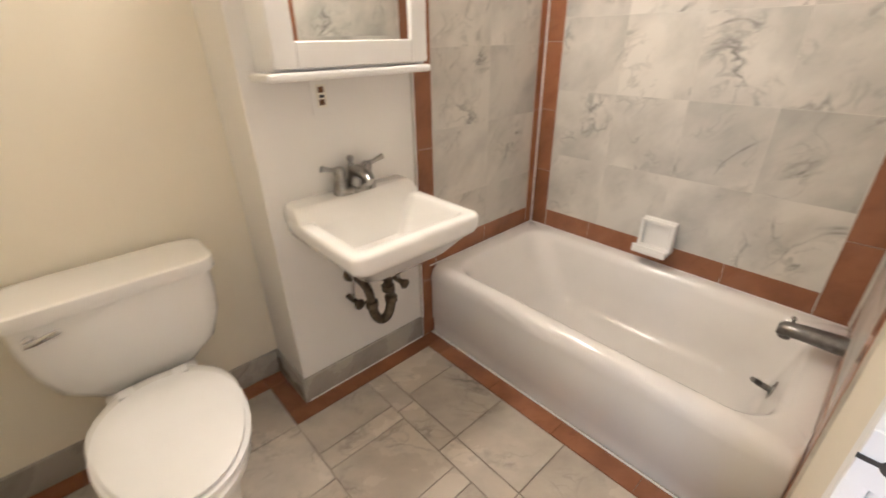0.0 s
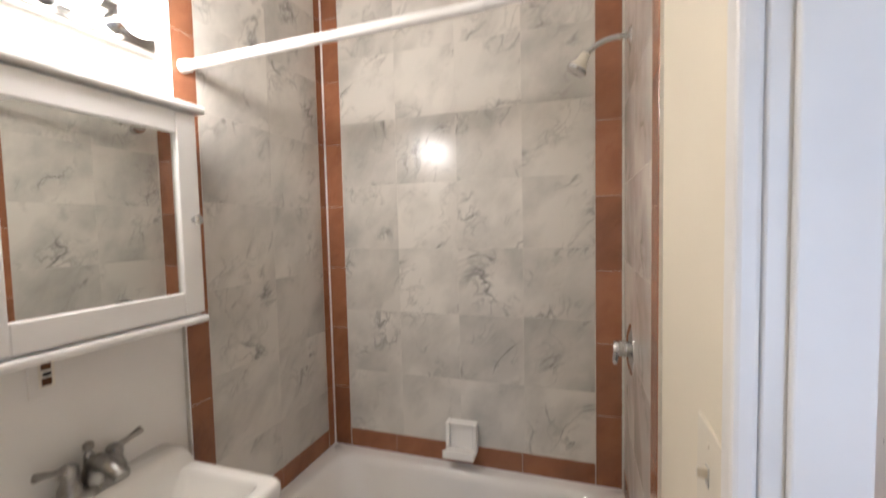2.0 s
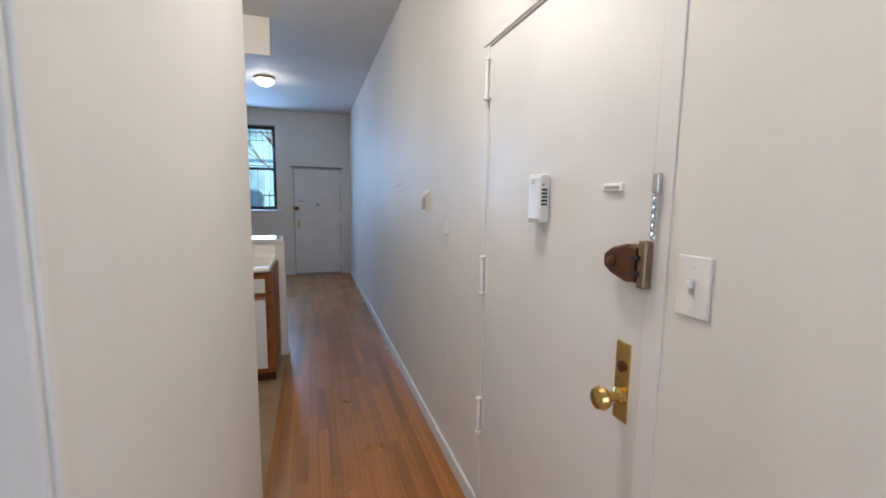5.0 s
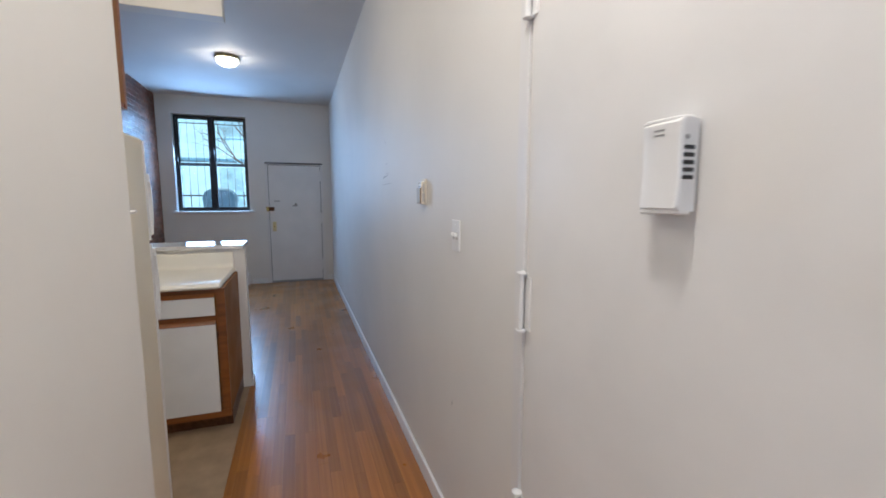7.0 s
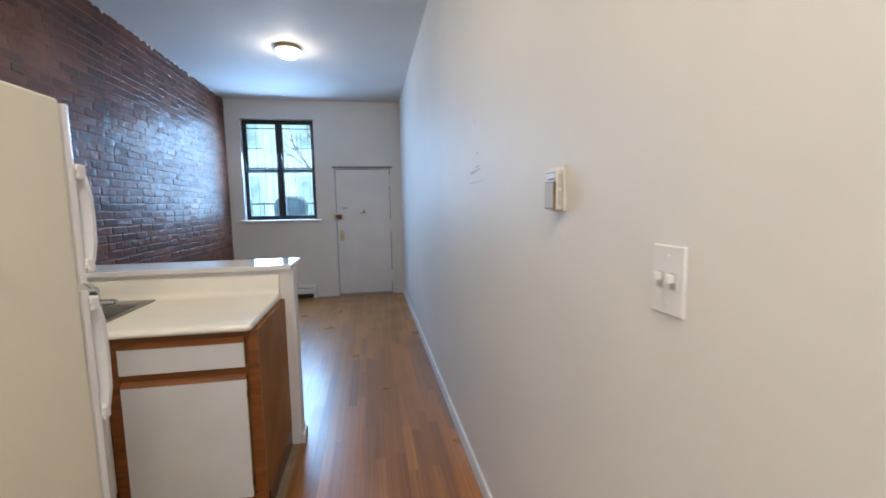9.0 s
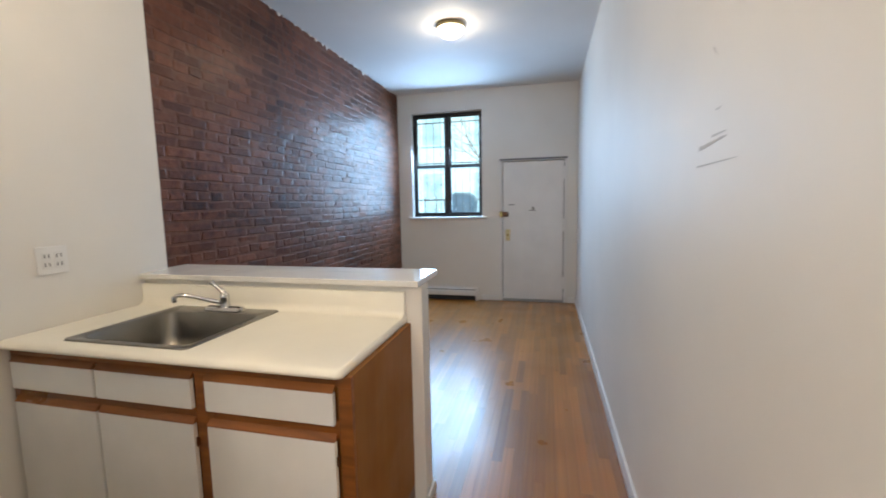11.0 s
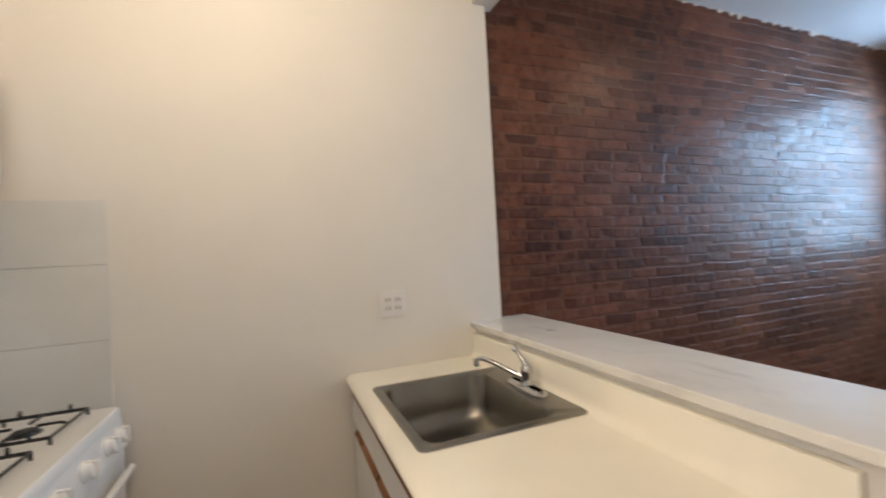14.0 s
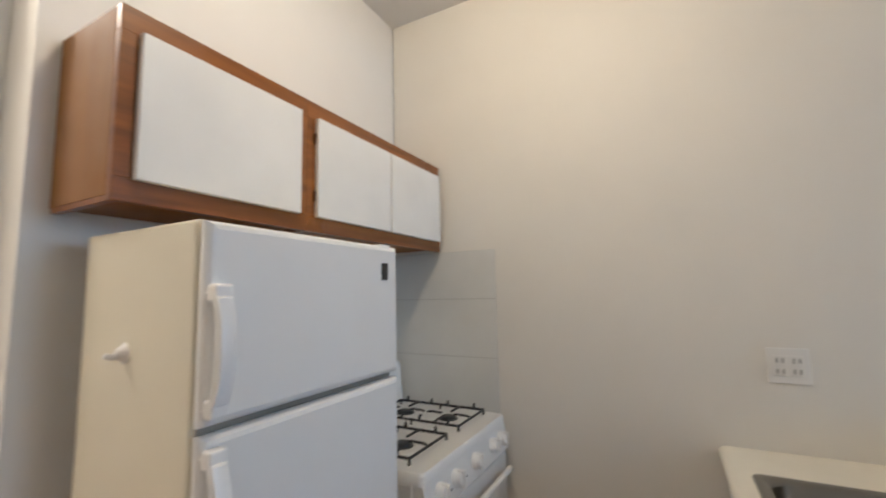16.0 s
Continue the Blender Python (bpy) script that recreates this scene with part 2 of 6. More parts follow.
def sealed_brick(name, dark, middle, light, spread):
    """Old brick under a clear sealer: patchy browns, burnt pieces, an uneven gloss."""
    m = bpy.data.materials.new(name)
    m.use_nodes = True
    nt = m.node_tree
    b = nt.nodes["Principled BSDF"]
    b.inputs["Coat Weight"].default_value, b.inputs["Coat Roughness"].default_value = 0.1, 0.2
    b.inputs["Specular IOR Level"].default_value = 0.19
    geo, info = nt.nodes.new("ShaderNodeNewGeometry"), nt.nodes.new("ShaderNodeObjectInfo")
    noises = []
    for size, detail in ((1.7, 5), (22.0, 7), (75.0, 4)):
        n = nt.nodes.new("ShaderNodeTexNoise")
        n.inputs["Scale"].default_value, n.inputs["Detail"].default_value = size, detail
        nt.links.new(geo.outputs["Position"], n.inputs["Vector"])
        noises.append(n)
    mean = nt.nodes.new("ShaderNodeMath")
    mean.operation = "MULTIPLY_ADD"
    mean.inputs[1].default_value = 0.55
    half = nt.nodes.new("ShaderNodeMath")
    half.operation = "MULTIPLY"
    half.inputs[1].default_value = 0.45
    nt.links.new(noises[1].outputs["Fac"], half.inputs[0])
    nt.links.new(noises[0].outputs["Fac"], mean.inputs[0])
    nt.links.new(half.outputs[0], mean.inputs[2])
    ramp = nt.nodes.new("ShaderNodeValToRGB")
    e = ramp.color_ramp.elements
    e[0].position, e[0].color, e[1].position, e[1].color = 0.34, (*dark, 1), 0.66, (*light, 1)
    e.new(0.48).color = (*middle, 1)
    nt.links.new(mean.outputs[0], ramp.inputs[0])
    add, fr, mr = nt.nodes.new("ShaderNodeMath"), nt.nodes.new("ShaderNodeMath"), nt.nodes.new("ShaderNodeMapRange")
    fr.operation = "FRACT"
    nt.links.new(info.outputs["Random"], add.inputs[0])
    nt.links.new(geo.outputs["Random Per Island"], add.inputs[1])
    nt.links.new(add.outputs[0], fr.inputs[0])
    mr.inputs["To Min"].default_value, mr.inputs["To Max"].default_value = 1 - spread, 1 + spread
    nt.links.new(fr.outputs[0], mr.inputs["Value"])
    hsv = nt.nodes.new("ShaderNodeHueSaturation")
    nt.links.new(mr.outputs[0], hsv.inputs["Value"])
    nt.links.new(ramp.outputs[0], hsv.inputs["Color"])
    nt.links.new(hsv.outputs[0], b.inputs["Base Color"])
    rm = nt.nodes.new("ShaderNodeMapRange")
    rm.inputs["From Min"].default_value, rm.inputs["From Max"].default_value = 0.35, 0.65
    rm.inputs["To Min"].default_value, rm.inputs["To Max"].default_value = 0.34, 0.62
    nt.links.new(noises[1].outputs["Fac"], rm.inputs["Value"])
    nt.links.new(rm.outputs[0], b.inputs["Roughness"])
    low, bu = nt.nodes.new("ShaderNodeBump"), nt.nodes.new("ShaderNodeBump")
    low.inputs["Strength"].default_value, low.inputs["Distance"].default_value = 0.5, 0.006
    bu.inputs["Strength"].default_value, bu.inputs["Distance"].default_value = 0.5, 0.002
    nt.links.new(noises[1].outputs["Fac"], low.inputs["Height"])
    nt.links.new(noises[2].outputs["Fac"], bu.inputs["Height"])
    nt.links.new(low.outputs[0], bu.inputs["Normal"])
    nt.links.new(bu.outputs[0], b.inputs["Normal"])
    nt.links.new(bu.outputs[0], b.inputs["Coat Normal"])
    return m


PAINT = material("wall_paint", (0.78, 0.755, 0.71), 0.55, var=0.025, scale=1.6, bump=0.12, bscale=130)
CREAM = material("cream_paint", (0.8, 0.735, 0.6), 0.5, var=0.03, scale=1.6, bump=0.12, bscale=130)
CEIL = material("ceiling_paint", (0.72, 0.71, 0.7), 0.7, var=0.03, scale=1.2, bump=0.12, bscale=90)
TRIM = material("trim_paint", (0.8, 0.79, 0.77), 0.32, var=0.04, scale=5, bump=0.08, bscale=45)
DOORP = material("door_paint", (0.77, 0.755, 0.735), 0.38, var=0.035, scale=3, bump=0.1, bscale=60)
PORCELAIN = material("porcelain", (0.83, 0.81, 0.77), 0.12, coat=0.5, var=0.015, scale=4, bump=0)
TUBWHITE = material("tub_enamel", (0.8, 0.77, 0.73), 0.16, coat=0.4, var=0.03, scale=3, bump=0.01, bscale=30)
CHROME = material("chrome", (0.6, 0.6, 0.6), 0.13, metal=1, var=0.04, bump=0)
DARKCHROME = material("worn_chrome", (0.34, 0.33, 0.31), 0.28, metal=1, var=0.2, scale=40, bump=0.05)
BRASS = material("brass", (0.66, 0.47, 0.17), 0.22, metal=1, var=0.12, scale=30, bump=0.02)
DULLCHROME = material("dull_dark_chrome", (0.2, 0.19, 0.18), 0.3, metal=0.9, var=0.2, scale=40, bump=0.05)
TARNISH = material("tarnished_pipe", (0.13, 0.105, 0.075), 0.36, metal=0.9, var=0.35, scale=45, bump=0.1)
OLDBRASS = material("brown_lacquer", (0.13, 0.055, 0.024), 0.32, metal=0.5, var=0.2, scale=40, bump=0.05)
STEEL = material("brushed_steel", (0.27, 0.255, 0.23), 0.3, metal=1, var=0.05, scale=9, bump=0.0, bscale=2)
IRON = material("black_enamel", (0.018, 0.018, 0.018), 0.35, var=0.2, scale=20, bump=0.05)
BLACKFRAME = material("black_paint", (0.016, 0.018, 0.02), 0.4, var=0.2, scale=12, bump=0.06)
APPLIANCE = material("white_enamel", (0.8, 0.79, 0.77), 0.3, var=0.015, scale=4, bump=0.1, bscale=330)
# yellower than the doors: warm lamplight on the side is in this colour
FRIDGESIDE = material("fridge_side_warm_tint", (0.78, 0.725, 0.585), 0.36, var=0.03, scale=3, bump=0.16, bscale=330)
PLASTIC = material("white_plastic", (0.82, 0.81, 0.79), 0.35, var=0.02, bump=0.02)
IVORY = material("aged_plastic", (0.75, 0.7, 0.59), 0.4, var=0.06, bump=0.03)
GREYPLASTIC = material("grey_plastic", (0.33, 0.32, 0.31), 0.4, var=0.06, bump=0.03)
FRIDGEGAP = material("door_gasket", (0.3, 0.265, 0.22), 0.6, var=0.1, bump=0.05)
GASKET = material("gasket", (0.5, 0.49, 0.47), 0.6, var=0.06, bump=0.05)
DARK = material("dark_gap", (0.02, 0.02, 0.02), 0.6, var=0.1, bump=0)
LAMINATE = material("white_laminate", (0.8, 0.785, 0.75), 0.4, var=0.03, scale=5, bump=0.08, bscale=200)
COUNTER = material("cream_laminate", (0.89, 0.85, 0.745), 0.3, var=0.025, scale=4, bump=0.04, bscale=250)
OAK = grained("orange_oak", (0.17, 0.05, 0.008), (0.31, 0.1, 0.018), (28, 2.5, 28), 0.36, 0.15, 0.08)
OAKV = grained("oak_veneer", (0.24, 0.093, 0.014), (0.27, 0.108, 0.0175), (22, 22, 1.2), 0.62, 0.0, 0.05)
PLANK = grained("floor_oak", (0.29, 0.104, 0.014), (0.385, 0.15, 0.024), (0.9, 60, 20), 0.36, 0.48, 0.26, bump=0.03, warp=0.0)
SUBFLOOR = material("floor_gap", (0.12, 0.05, 0.018), 0.7, var=0.2, bump=0.1)
VINYL = material("kitchen_vinyl", (0.33, 0.23, 0.14), 0.42, var=0.12, scale=9, bump=0.06, bscale=80)
MARBLE = veined("grey_marble", (0.63, 0.595, 0.54), (0.42, 0.4, 0.365), (0.1, 0.095, 0.09), 0.2, 4.2, 0.1, 0.8)
FLOORMARBLE = veined("floor_marble", (0.56, 0.49, 0.41), (0.38, 0.335, 0.28), (0.15, 0.135, 0.12), 0.25, 4.0, 0.12, 0.7)
BASEMARBLE = veined("base_marble", (0.42, 0.385, 0.33), (0.28, 0.26, 0.225), (0.1, 0.1, 0.1), 0.25, 4, 0.08, 0.5)
BARMARBLE = veined("bar_marble", (0.8, 0.785, 0.75), (0.68, 0.67, 0.645), (0.25, 0.25, 0.25), 0.07, 3, 0.02, 0.35)
REDSTONE = veined("red_marble", (0.31, 0.13, 0.066), (0.23, 0.09, 0.046), (0.2, 0.066, 0.036), 0.2, 9, 0.16, 0.6)
GROUT = material("grout", (0.6, 0.57, 0.505), 0.5, var=0.1, scale=20, bump=0.1)
FLOORGROUT = material("floor_grout", (0.36, 0.31, 0.255), 0.8, var=0.15, scale=20, bump=0.1)
SPLASH = material("splash_panel", (0.73, 0.735, 0.715), 0.24, var=0.03, scale=5, bump=0.03)
BRICK = sealed_brick("sealed_brick", (0.046, 0.0135, 0.0075), (0.118, 0.039, 0.02), (0.172, 0.071, 0.042), 0.38)
MORTAR = sealed_brick("sealed_mortar", (0.075, 0.028, 0.015), (0.13, 0.052, 0.03), (0.19, 0.09, 0.058), 0.0)
MIRROR = material("mirror", (0.86, 0.88, 0.86), 0.01, metal=1, var=0.0, bump=0)
GLASS = clear("pane_glass")
GLOWDOME = glowing("lit_dome", (1, 0.9, 0.74), 9)
GLOWBULB = glowing("lit_bulb", (1, 0.88, 0.72), 14)
BRONZE = material("dull_bronze", (0.3, 0.22, 0.14), 0.35, metal=0.8, var=0.15, scale=30, bump=0.03)
# grey for the painted shade over the entrance door
HEADSHADE = material("head_shade_grey", (0.2, 0.19, 0.185), 0.7, var=0.2, scale=20, bump=0.1)
BRASSY = material("faded_brass", (0.6, 0.5, 0.28), 0.3, metal=0.6, var=0.1, bump=0.02)


# ---- building blocks ----
ORG = {}


def thing(name, loc, label, category, group="", kind=""):
    ob = tagged(new(name), label, category, group, kind)
    ob.location = loc
    ORG[ob] = Vector(loc)
    return ob


def part(name, bm, mat, parent=None, label="", smooth=False):
    """Links a bmesh in world places as one mesh object under a thing or a part."""
    bm.normal_update()
    if parent is not None:
        bmesh.ops.translate(bm, verts=bm.verts, vec=-ORG[parent])
    me = bpy.data.meshes.new(name)
    bm.to_mesh(me)
    bm.free()
    me.materials.append(mat)
    if smooth:
        for p in me.polygons:
            p.use_smooth = True
        me.set_sharp_from_angle(angle=radians(42))
    ob = new(name, me)
    if parent is not None:
        ob.parent = parent
        ORG[ob] = ORG[parent]
    else:
        ORG[ob] = Vector((0, 0, 0))
    if label:
        tagged(ob, label)
    return ob


def structure(name, bm, mat, label, category, smooth=False):
    return tagged(part(name, bm, mat, None, "", smooth), label, category, "", "structure")


def solid(*boxes, bevel=0.0, seg=2):
    """One bmesh of upright boxes (x0, x1, y0, y1, z0, z1), their edges eased."""
    bm = bmesh.new()
    for x0, x1, y0, y1, z0, z1 in boxes:
        v = [bm.verts.new((x, y, z)) for z in (z0, z1) for x, y in ((x0, y0), (x1, y0), (x1, y1), (x0, y1))]
        for f in ((3, 2, 1, 0), (4, 5, 6, 7), (0, 1, 5, 4), (1, 2, 6, 5), (2, 3, 7, 6), (3, 0, 4, 7)):
            bm.faces.new([v[i] for i in f])
    if bevel:
        bmesh.ops.bevel(bm, geom=bm.edges[:], offset=bevel, segments=seg, profile=0.5, affect="EDGES", clamp_overlap=True)
    return bm


def loft(rings, cap0=True, cap1=True, bm=None):
    """Skin closed rings of equal length."""
    bm = bm or bmesh.new()
    vs = [[bm.verts.new(p) for p in r] for r in rings]
    n = len(vs[0])
    for a, b in zip(vs, vs[1:]):
        for i in range(n):
            bm.faces.new((a[i], a[(i + 1) % n], b[(i + 1) % n], b[i]))
    if cap0:
        bm.faces.new(vs[0][::-1])
    if cap1:
        bm.faces.new(vs[-1])
    bmesh.ops.recalc_face_normals(bm, faces=bm.faces)
    return bm


def rrect(x0, x1, y0, y1, r, z, n=5):
    """A rounded rectangle at height z."""
    pts = []
    for cx, cy, a0 in ((x1 - r, y1 - r, 0), (x0 + r, y1 - r, 90), (x0 + r, y0 + r, 180), (x1 - r, y0 + r, 270)):
        for i in range(n + 1):
            a = radians(a0 + 90 * i / n)
            pts.append((cx + r * math.cos(a), cy + r * math.sin(a), z))
    return pts


def tube(points, r, n=10, bm=None):
    """A round bar along points; r is one radius or one a point."""
    pts = [Vector(p) for p in points]
    rs = r if isinstance(r, (list, tuple)) else [r] * len(pts)
    rings, up = [], None
    for i, p in enumerate(pts):
        d = ((pts[min(i + 1, len(pts) - 1)] - p).normalized() + (p - pts[max(i - 1, 0)]).normalized()).normalized()
        if up is None:
            up = d.orthogonal().normalized()
        up = (up - d * up.dot(d)).normalized()
        s = d.cross(up)
        rings.append([p + rs[i] * (math.cos(a) * up + math.sin(a) * s) for a in (2 * math.pi * k / n for k in range(n))])
    return loft(rings, bm=bm)


def lathe(axis0, direction, profile, n=20, bm=None):
    """Turned shape: profile rows (distance along the axis, radius)."""
    a, d = Vector(axis0), Vector(direction).normalized()
    u = d.orthogonal().normalized()
    s = d.cross(u)
    return loft([[a + d * h + max(r, 0.0004) * (math.cos(k) * u + math.sin(k) * s) for k in (2 * math.pi * i / n for i in range(n))] for h, r in profile], bm=bm)


def arc(points, n=6):
    """Rounds a bent line: a smooth run through control points (Bezier of the whole)."""
    pts = [Vector(p) for p in points]
    out = []
    for i in range(n + 1):
        q, t = pts[:], i / n
        while len(q) > 1:
            q = [a.lerp(b, t) for a, b in zip(q, q[1:])]
        out.append(q[0])
    return out


# ---- structure ----
H = 2.95
SOUTH, NORTH, FRONT = -0.80, 1.655, 8.334
structure("wall_south", solid((-1.4, 0.953, SOUTH - 0.14, SOUTH, 0, H), (1.853, FRONT, SOUTH - 0.14, SOUTH, 0, H), (0.953, 1.853, SOUTH - 0.14, SOUTH, 2.055, H)), PAINT, "long white painted plaster wall of the hall, with scuffs", "wall")
structure("wall_front", solid((FRONT, FRONT + 0.3, SOUTH - 0.14, -0.669, 0, H), (FRONT, FRONT + 0.3, -0.669, 0.236, 1.99, H), (FRONT, FRONT + 0.3, 0.236, 0.483, 0, H), (FRONT, FRONT + 0.3, 0.483, 1.506, 0, 1.2), (FRONT, FRONT + 0.3, 0.483, 1.506, 2.68, H), (FRONT, FRONT + 0.3, 1.506, 1.95, 0, H)), PAINT, "white painted street wall with the window and the entrance door", "wall")
structure("wall_north", solid((2.17, 4.32, NORTH, 1.95, 0, H)), PAINT, "white painted kitchen wall beside the brickwork", "wall")
structure("wall_kitchen_west", solid((2.04, 2.165, 0.22, NORTH, 0, H)), PAINT, "white painted kitchen wall behind the refrigerator", "wall")
# the hall face runs slightly out of square, towards the hall at the kitchen end
partition = solid((-0.045, 0.715, 0.141, 0.22, 2.06, H), (-1.4, -0.045, 0.141, 0.22, 0, H), (2.0, 2.165, 0.2, 0.22, 0, H))
loft([[(0.715, 0.141, z), (2.0, 0.121, z), (2.0, 0.22, z), (0.715, 0.22, z)] for z in (0, H)], bm=partition)
structure("wall_partition", partition, PAINT, "thin white partition between hall and bathroom", "wall")
structure("wall_bath_north", solid((-0.42, 0.605, 1.88, 1.95, 0, H)), CREAM, "cream painted bathroom wall behind the toilet", "wall")
structure("wall_pipe_chase", solid((0.605, 2.04, 1.625, 1.95, 0, H)), PAINT, "white painted boxed pipe chase behind the sink", "wall")
structure("wall_bath_west", solid((-0.5, -0.42, 0.22, 1.95, 0, H)), CREAM, "cream painted side wall of the bathroom", "wall")
structure("wall_bath_south", solid((0.715, 1.235, 0.22, 0.226, 0.03, H), (-0.42, -0.045, 0.22, 0.226, 0.03, H), (-0.045, 0.715, 0.22, 0.226, 2.062, H)), CREAM, "cream painted bathroom wall beside the door", "wall")
# opening is assumed and out of view, cut for the added area lamp
structure("wall_hall_west", solid((-1.5, -1.4, SOUTH - 0.14, -0.7, 0, H), (-1.5, -1.4, 0.04, 0.22, 0, H), (-1.5, -1.4, -0.7, 0.04, 0, 0.7), (-1.5, -1.4, -0.7, 0.04, 2.1, H)), PAINT, "plain white wall with an assumed, unseen opening that closes the hall", "wall")
structure("ceiling", solid((-1.5, FRONT + 0.3, SOUTH - 0.14, 1.95, H, H + 0.12)), CEIL, "flat white painted ceiling", "ceiling")
structure("header_beam", solid((4.25, 4.37, 0.2, 1.7, 2.64, H), bevel=0.004), PAINT, "white dropped header beam above the bar", "beam")
floor = structure("floor", solid((-1.5, FRONT + 0.3, SOUTH - 0.14, 1.95, -0.12, -0.012)), SUBFLOOR, "strip oak floor, orange-brown and glossy", "floor")
structure("floor_kitchen", solid((2.17, 4.18, 0.15, NORTH, -0.012, 0.003)), VINYL, "tan sheet floor of the small kitchen", "floor")
structure("floor_bath", solid((-0.42, 2.04, 0.19, 1.88, -0.012, 0.024)), FLOORGROUT, "grey marble tile floor with a red marble border", "floor")
structure("half_wall", solid((4.18, 4.285, 0.135, 1.7, 0, 1.045), bevel=0.006), PAINT, "white half wall behind the kitchen counter", "wall")
brickwall = structure("wall_brick", solid((4.32, FRONT + 0.3, 1.7068, 1.95, 0, H)), MORTAR, "exposed red-brown brick wall with a glossy sealer", "wall")


# ---- setting details ----
def baseboard(name, boxes, label, mat=TRIM):
    bm = solid(*boxes, bevel=0.003, seg=1)
    return structure(name, bm, mat, label, "baseboard")


baseboard("baseboard_south", [(-1.4, 0.93, SOUTH, SOUTH + 0.014, 0, 0.085), (1.876, FRONT, SOUTH, SOUTH + 0.014, 0, 0.085)], "low white painted baseboard along the hall")
baseboard("baseboard_front", [(FRONT - 0.014, FRONT, 0.262, 0.5, 0, 0.085), (FRONT - 0.014, FRONT, SOUTH + 0.014, -0.695, 0, 0.085)], "low white painted baseboard under the window wall")
baseboard("baseboard_bar", [(4.285, 4.297, 0.135, 1.7, 0, 0.085), (4.178, 4.297, 0.121, 0.133, 0, 0.06)], "low white painted baseboard of the half wall")
structure("baseboard_hall", loft([[(0.718, 0.127, z), (2.0, 0.107, z), (2.0, 0.121, z), (0.718, 0.141, z)] for z in (0, 0.085)]), TRIM, "low white painted baseboard of the partition", "baseboard")
baseboard("baseboard_bath", [(0.605, 1.208, 1.611, 1.625, 0.03, 0.14), (0.591, 0.605, 1.611, 1.88, 0.03, 0.14), (-0.42, 0.591, 1.866, 1.88, 0.03, 0.14)], "grey marble skirting in the bathroom", BASEMARBLE)
structure("trim_bath_door", solid((0.7, 0.738, 0.226, 0.25, 0.03, 2.1), (-0.03, 0.7, 0.226, 0.25, 2.062, 2.1), (-0.068, -0.03, 0.226, 0.25, 0.03, 2.1), bevel=0.006), TRIM, "narrow white painted moulding round the bathroom doorway", "door casing")
structure("jamb_bath_door", solid((0.7, 0.716, 0.136, 0.226, 0, 2.062), (-0.046, -0.03, 0.136, 0.226, 0, 2.062), (-0.03, 0.7, 0.136, 0.226, 2.046, 2.062), (0.688, 0.7, 0.14, 0.205, 0.0, 2.046), bevel=0.003, seg=2), TRIM, "white painted jamb of the bathroom doorway with its stop", "door frame")
structure("threshold_bath", solid((-0.03, 0.7, 0.142, 0.236, 0.0, 0.034), bevel=0.006), BASEMARBLE, "grey marble saddle in the bathroom doorway", "threshold")


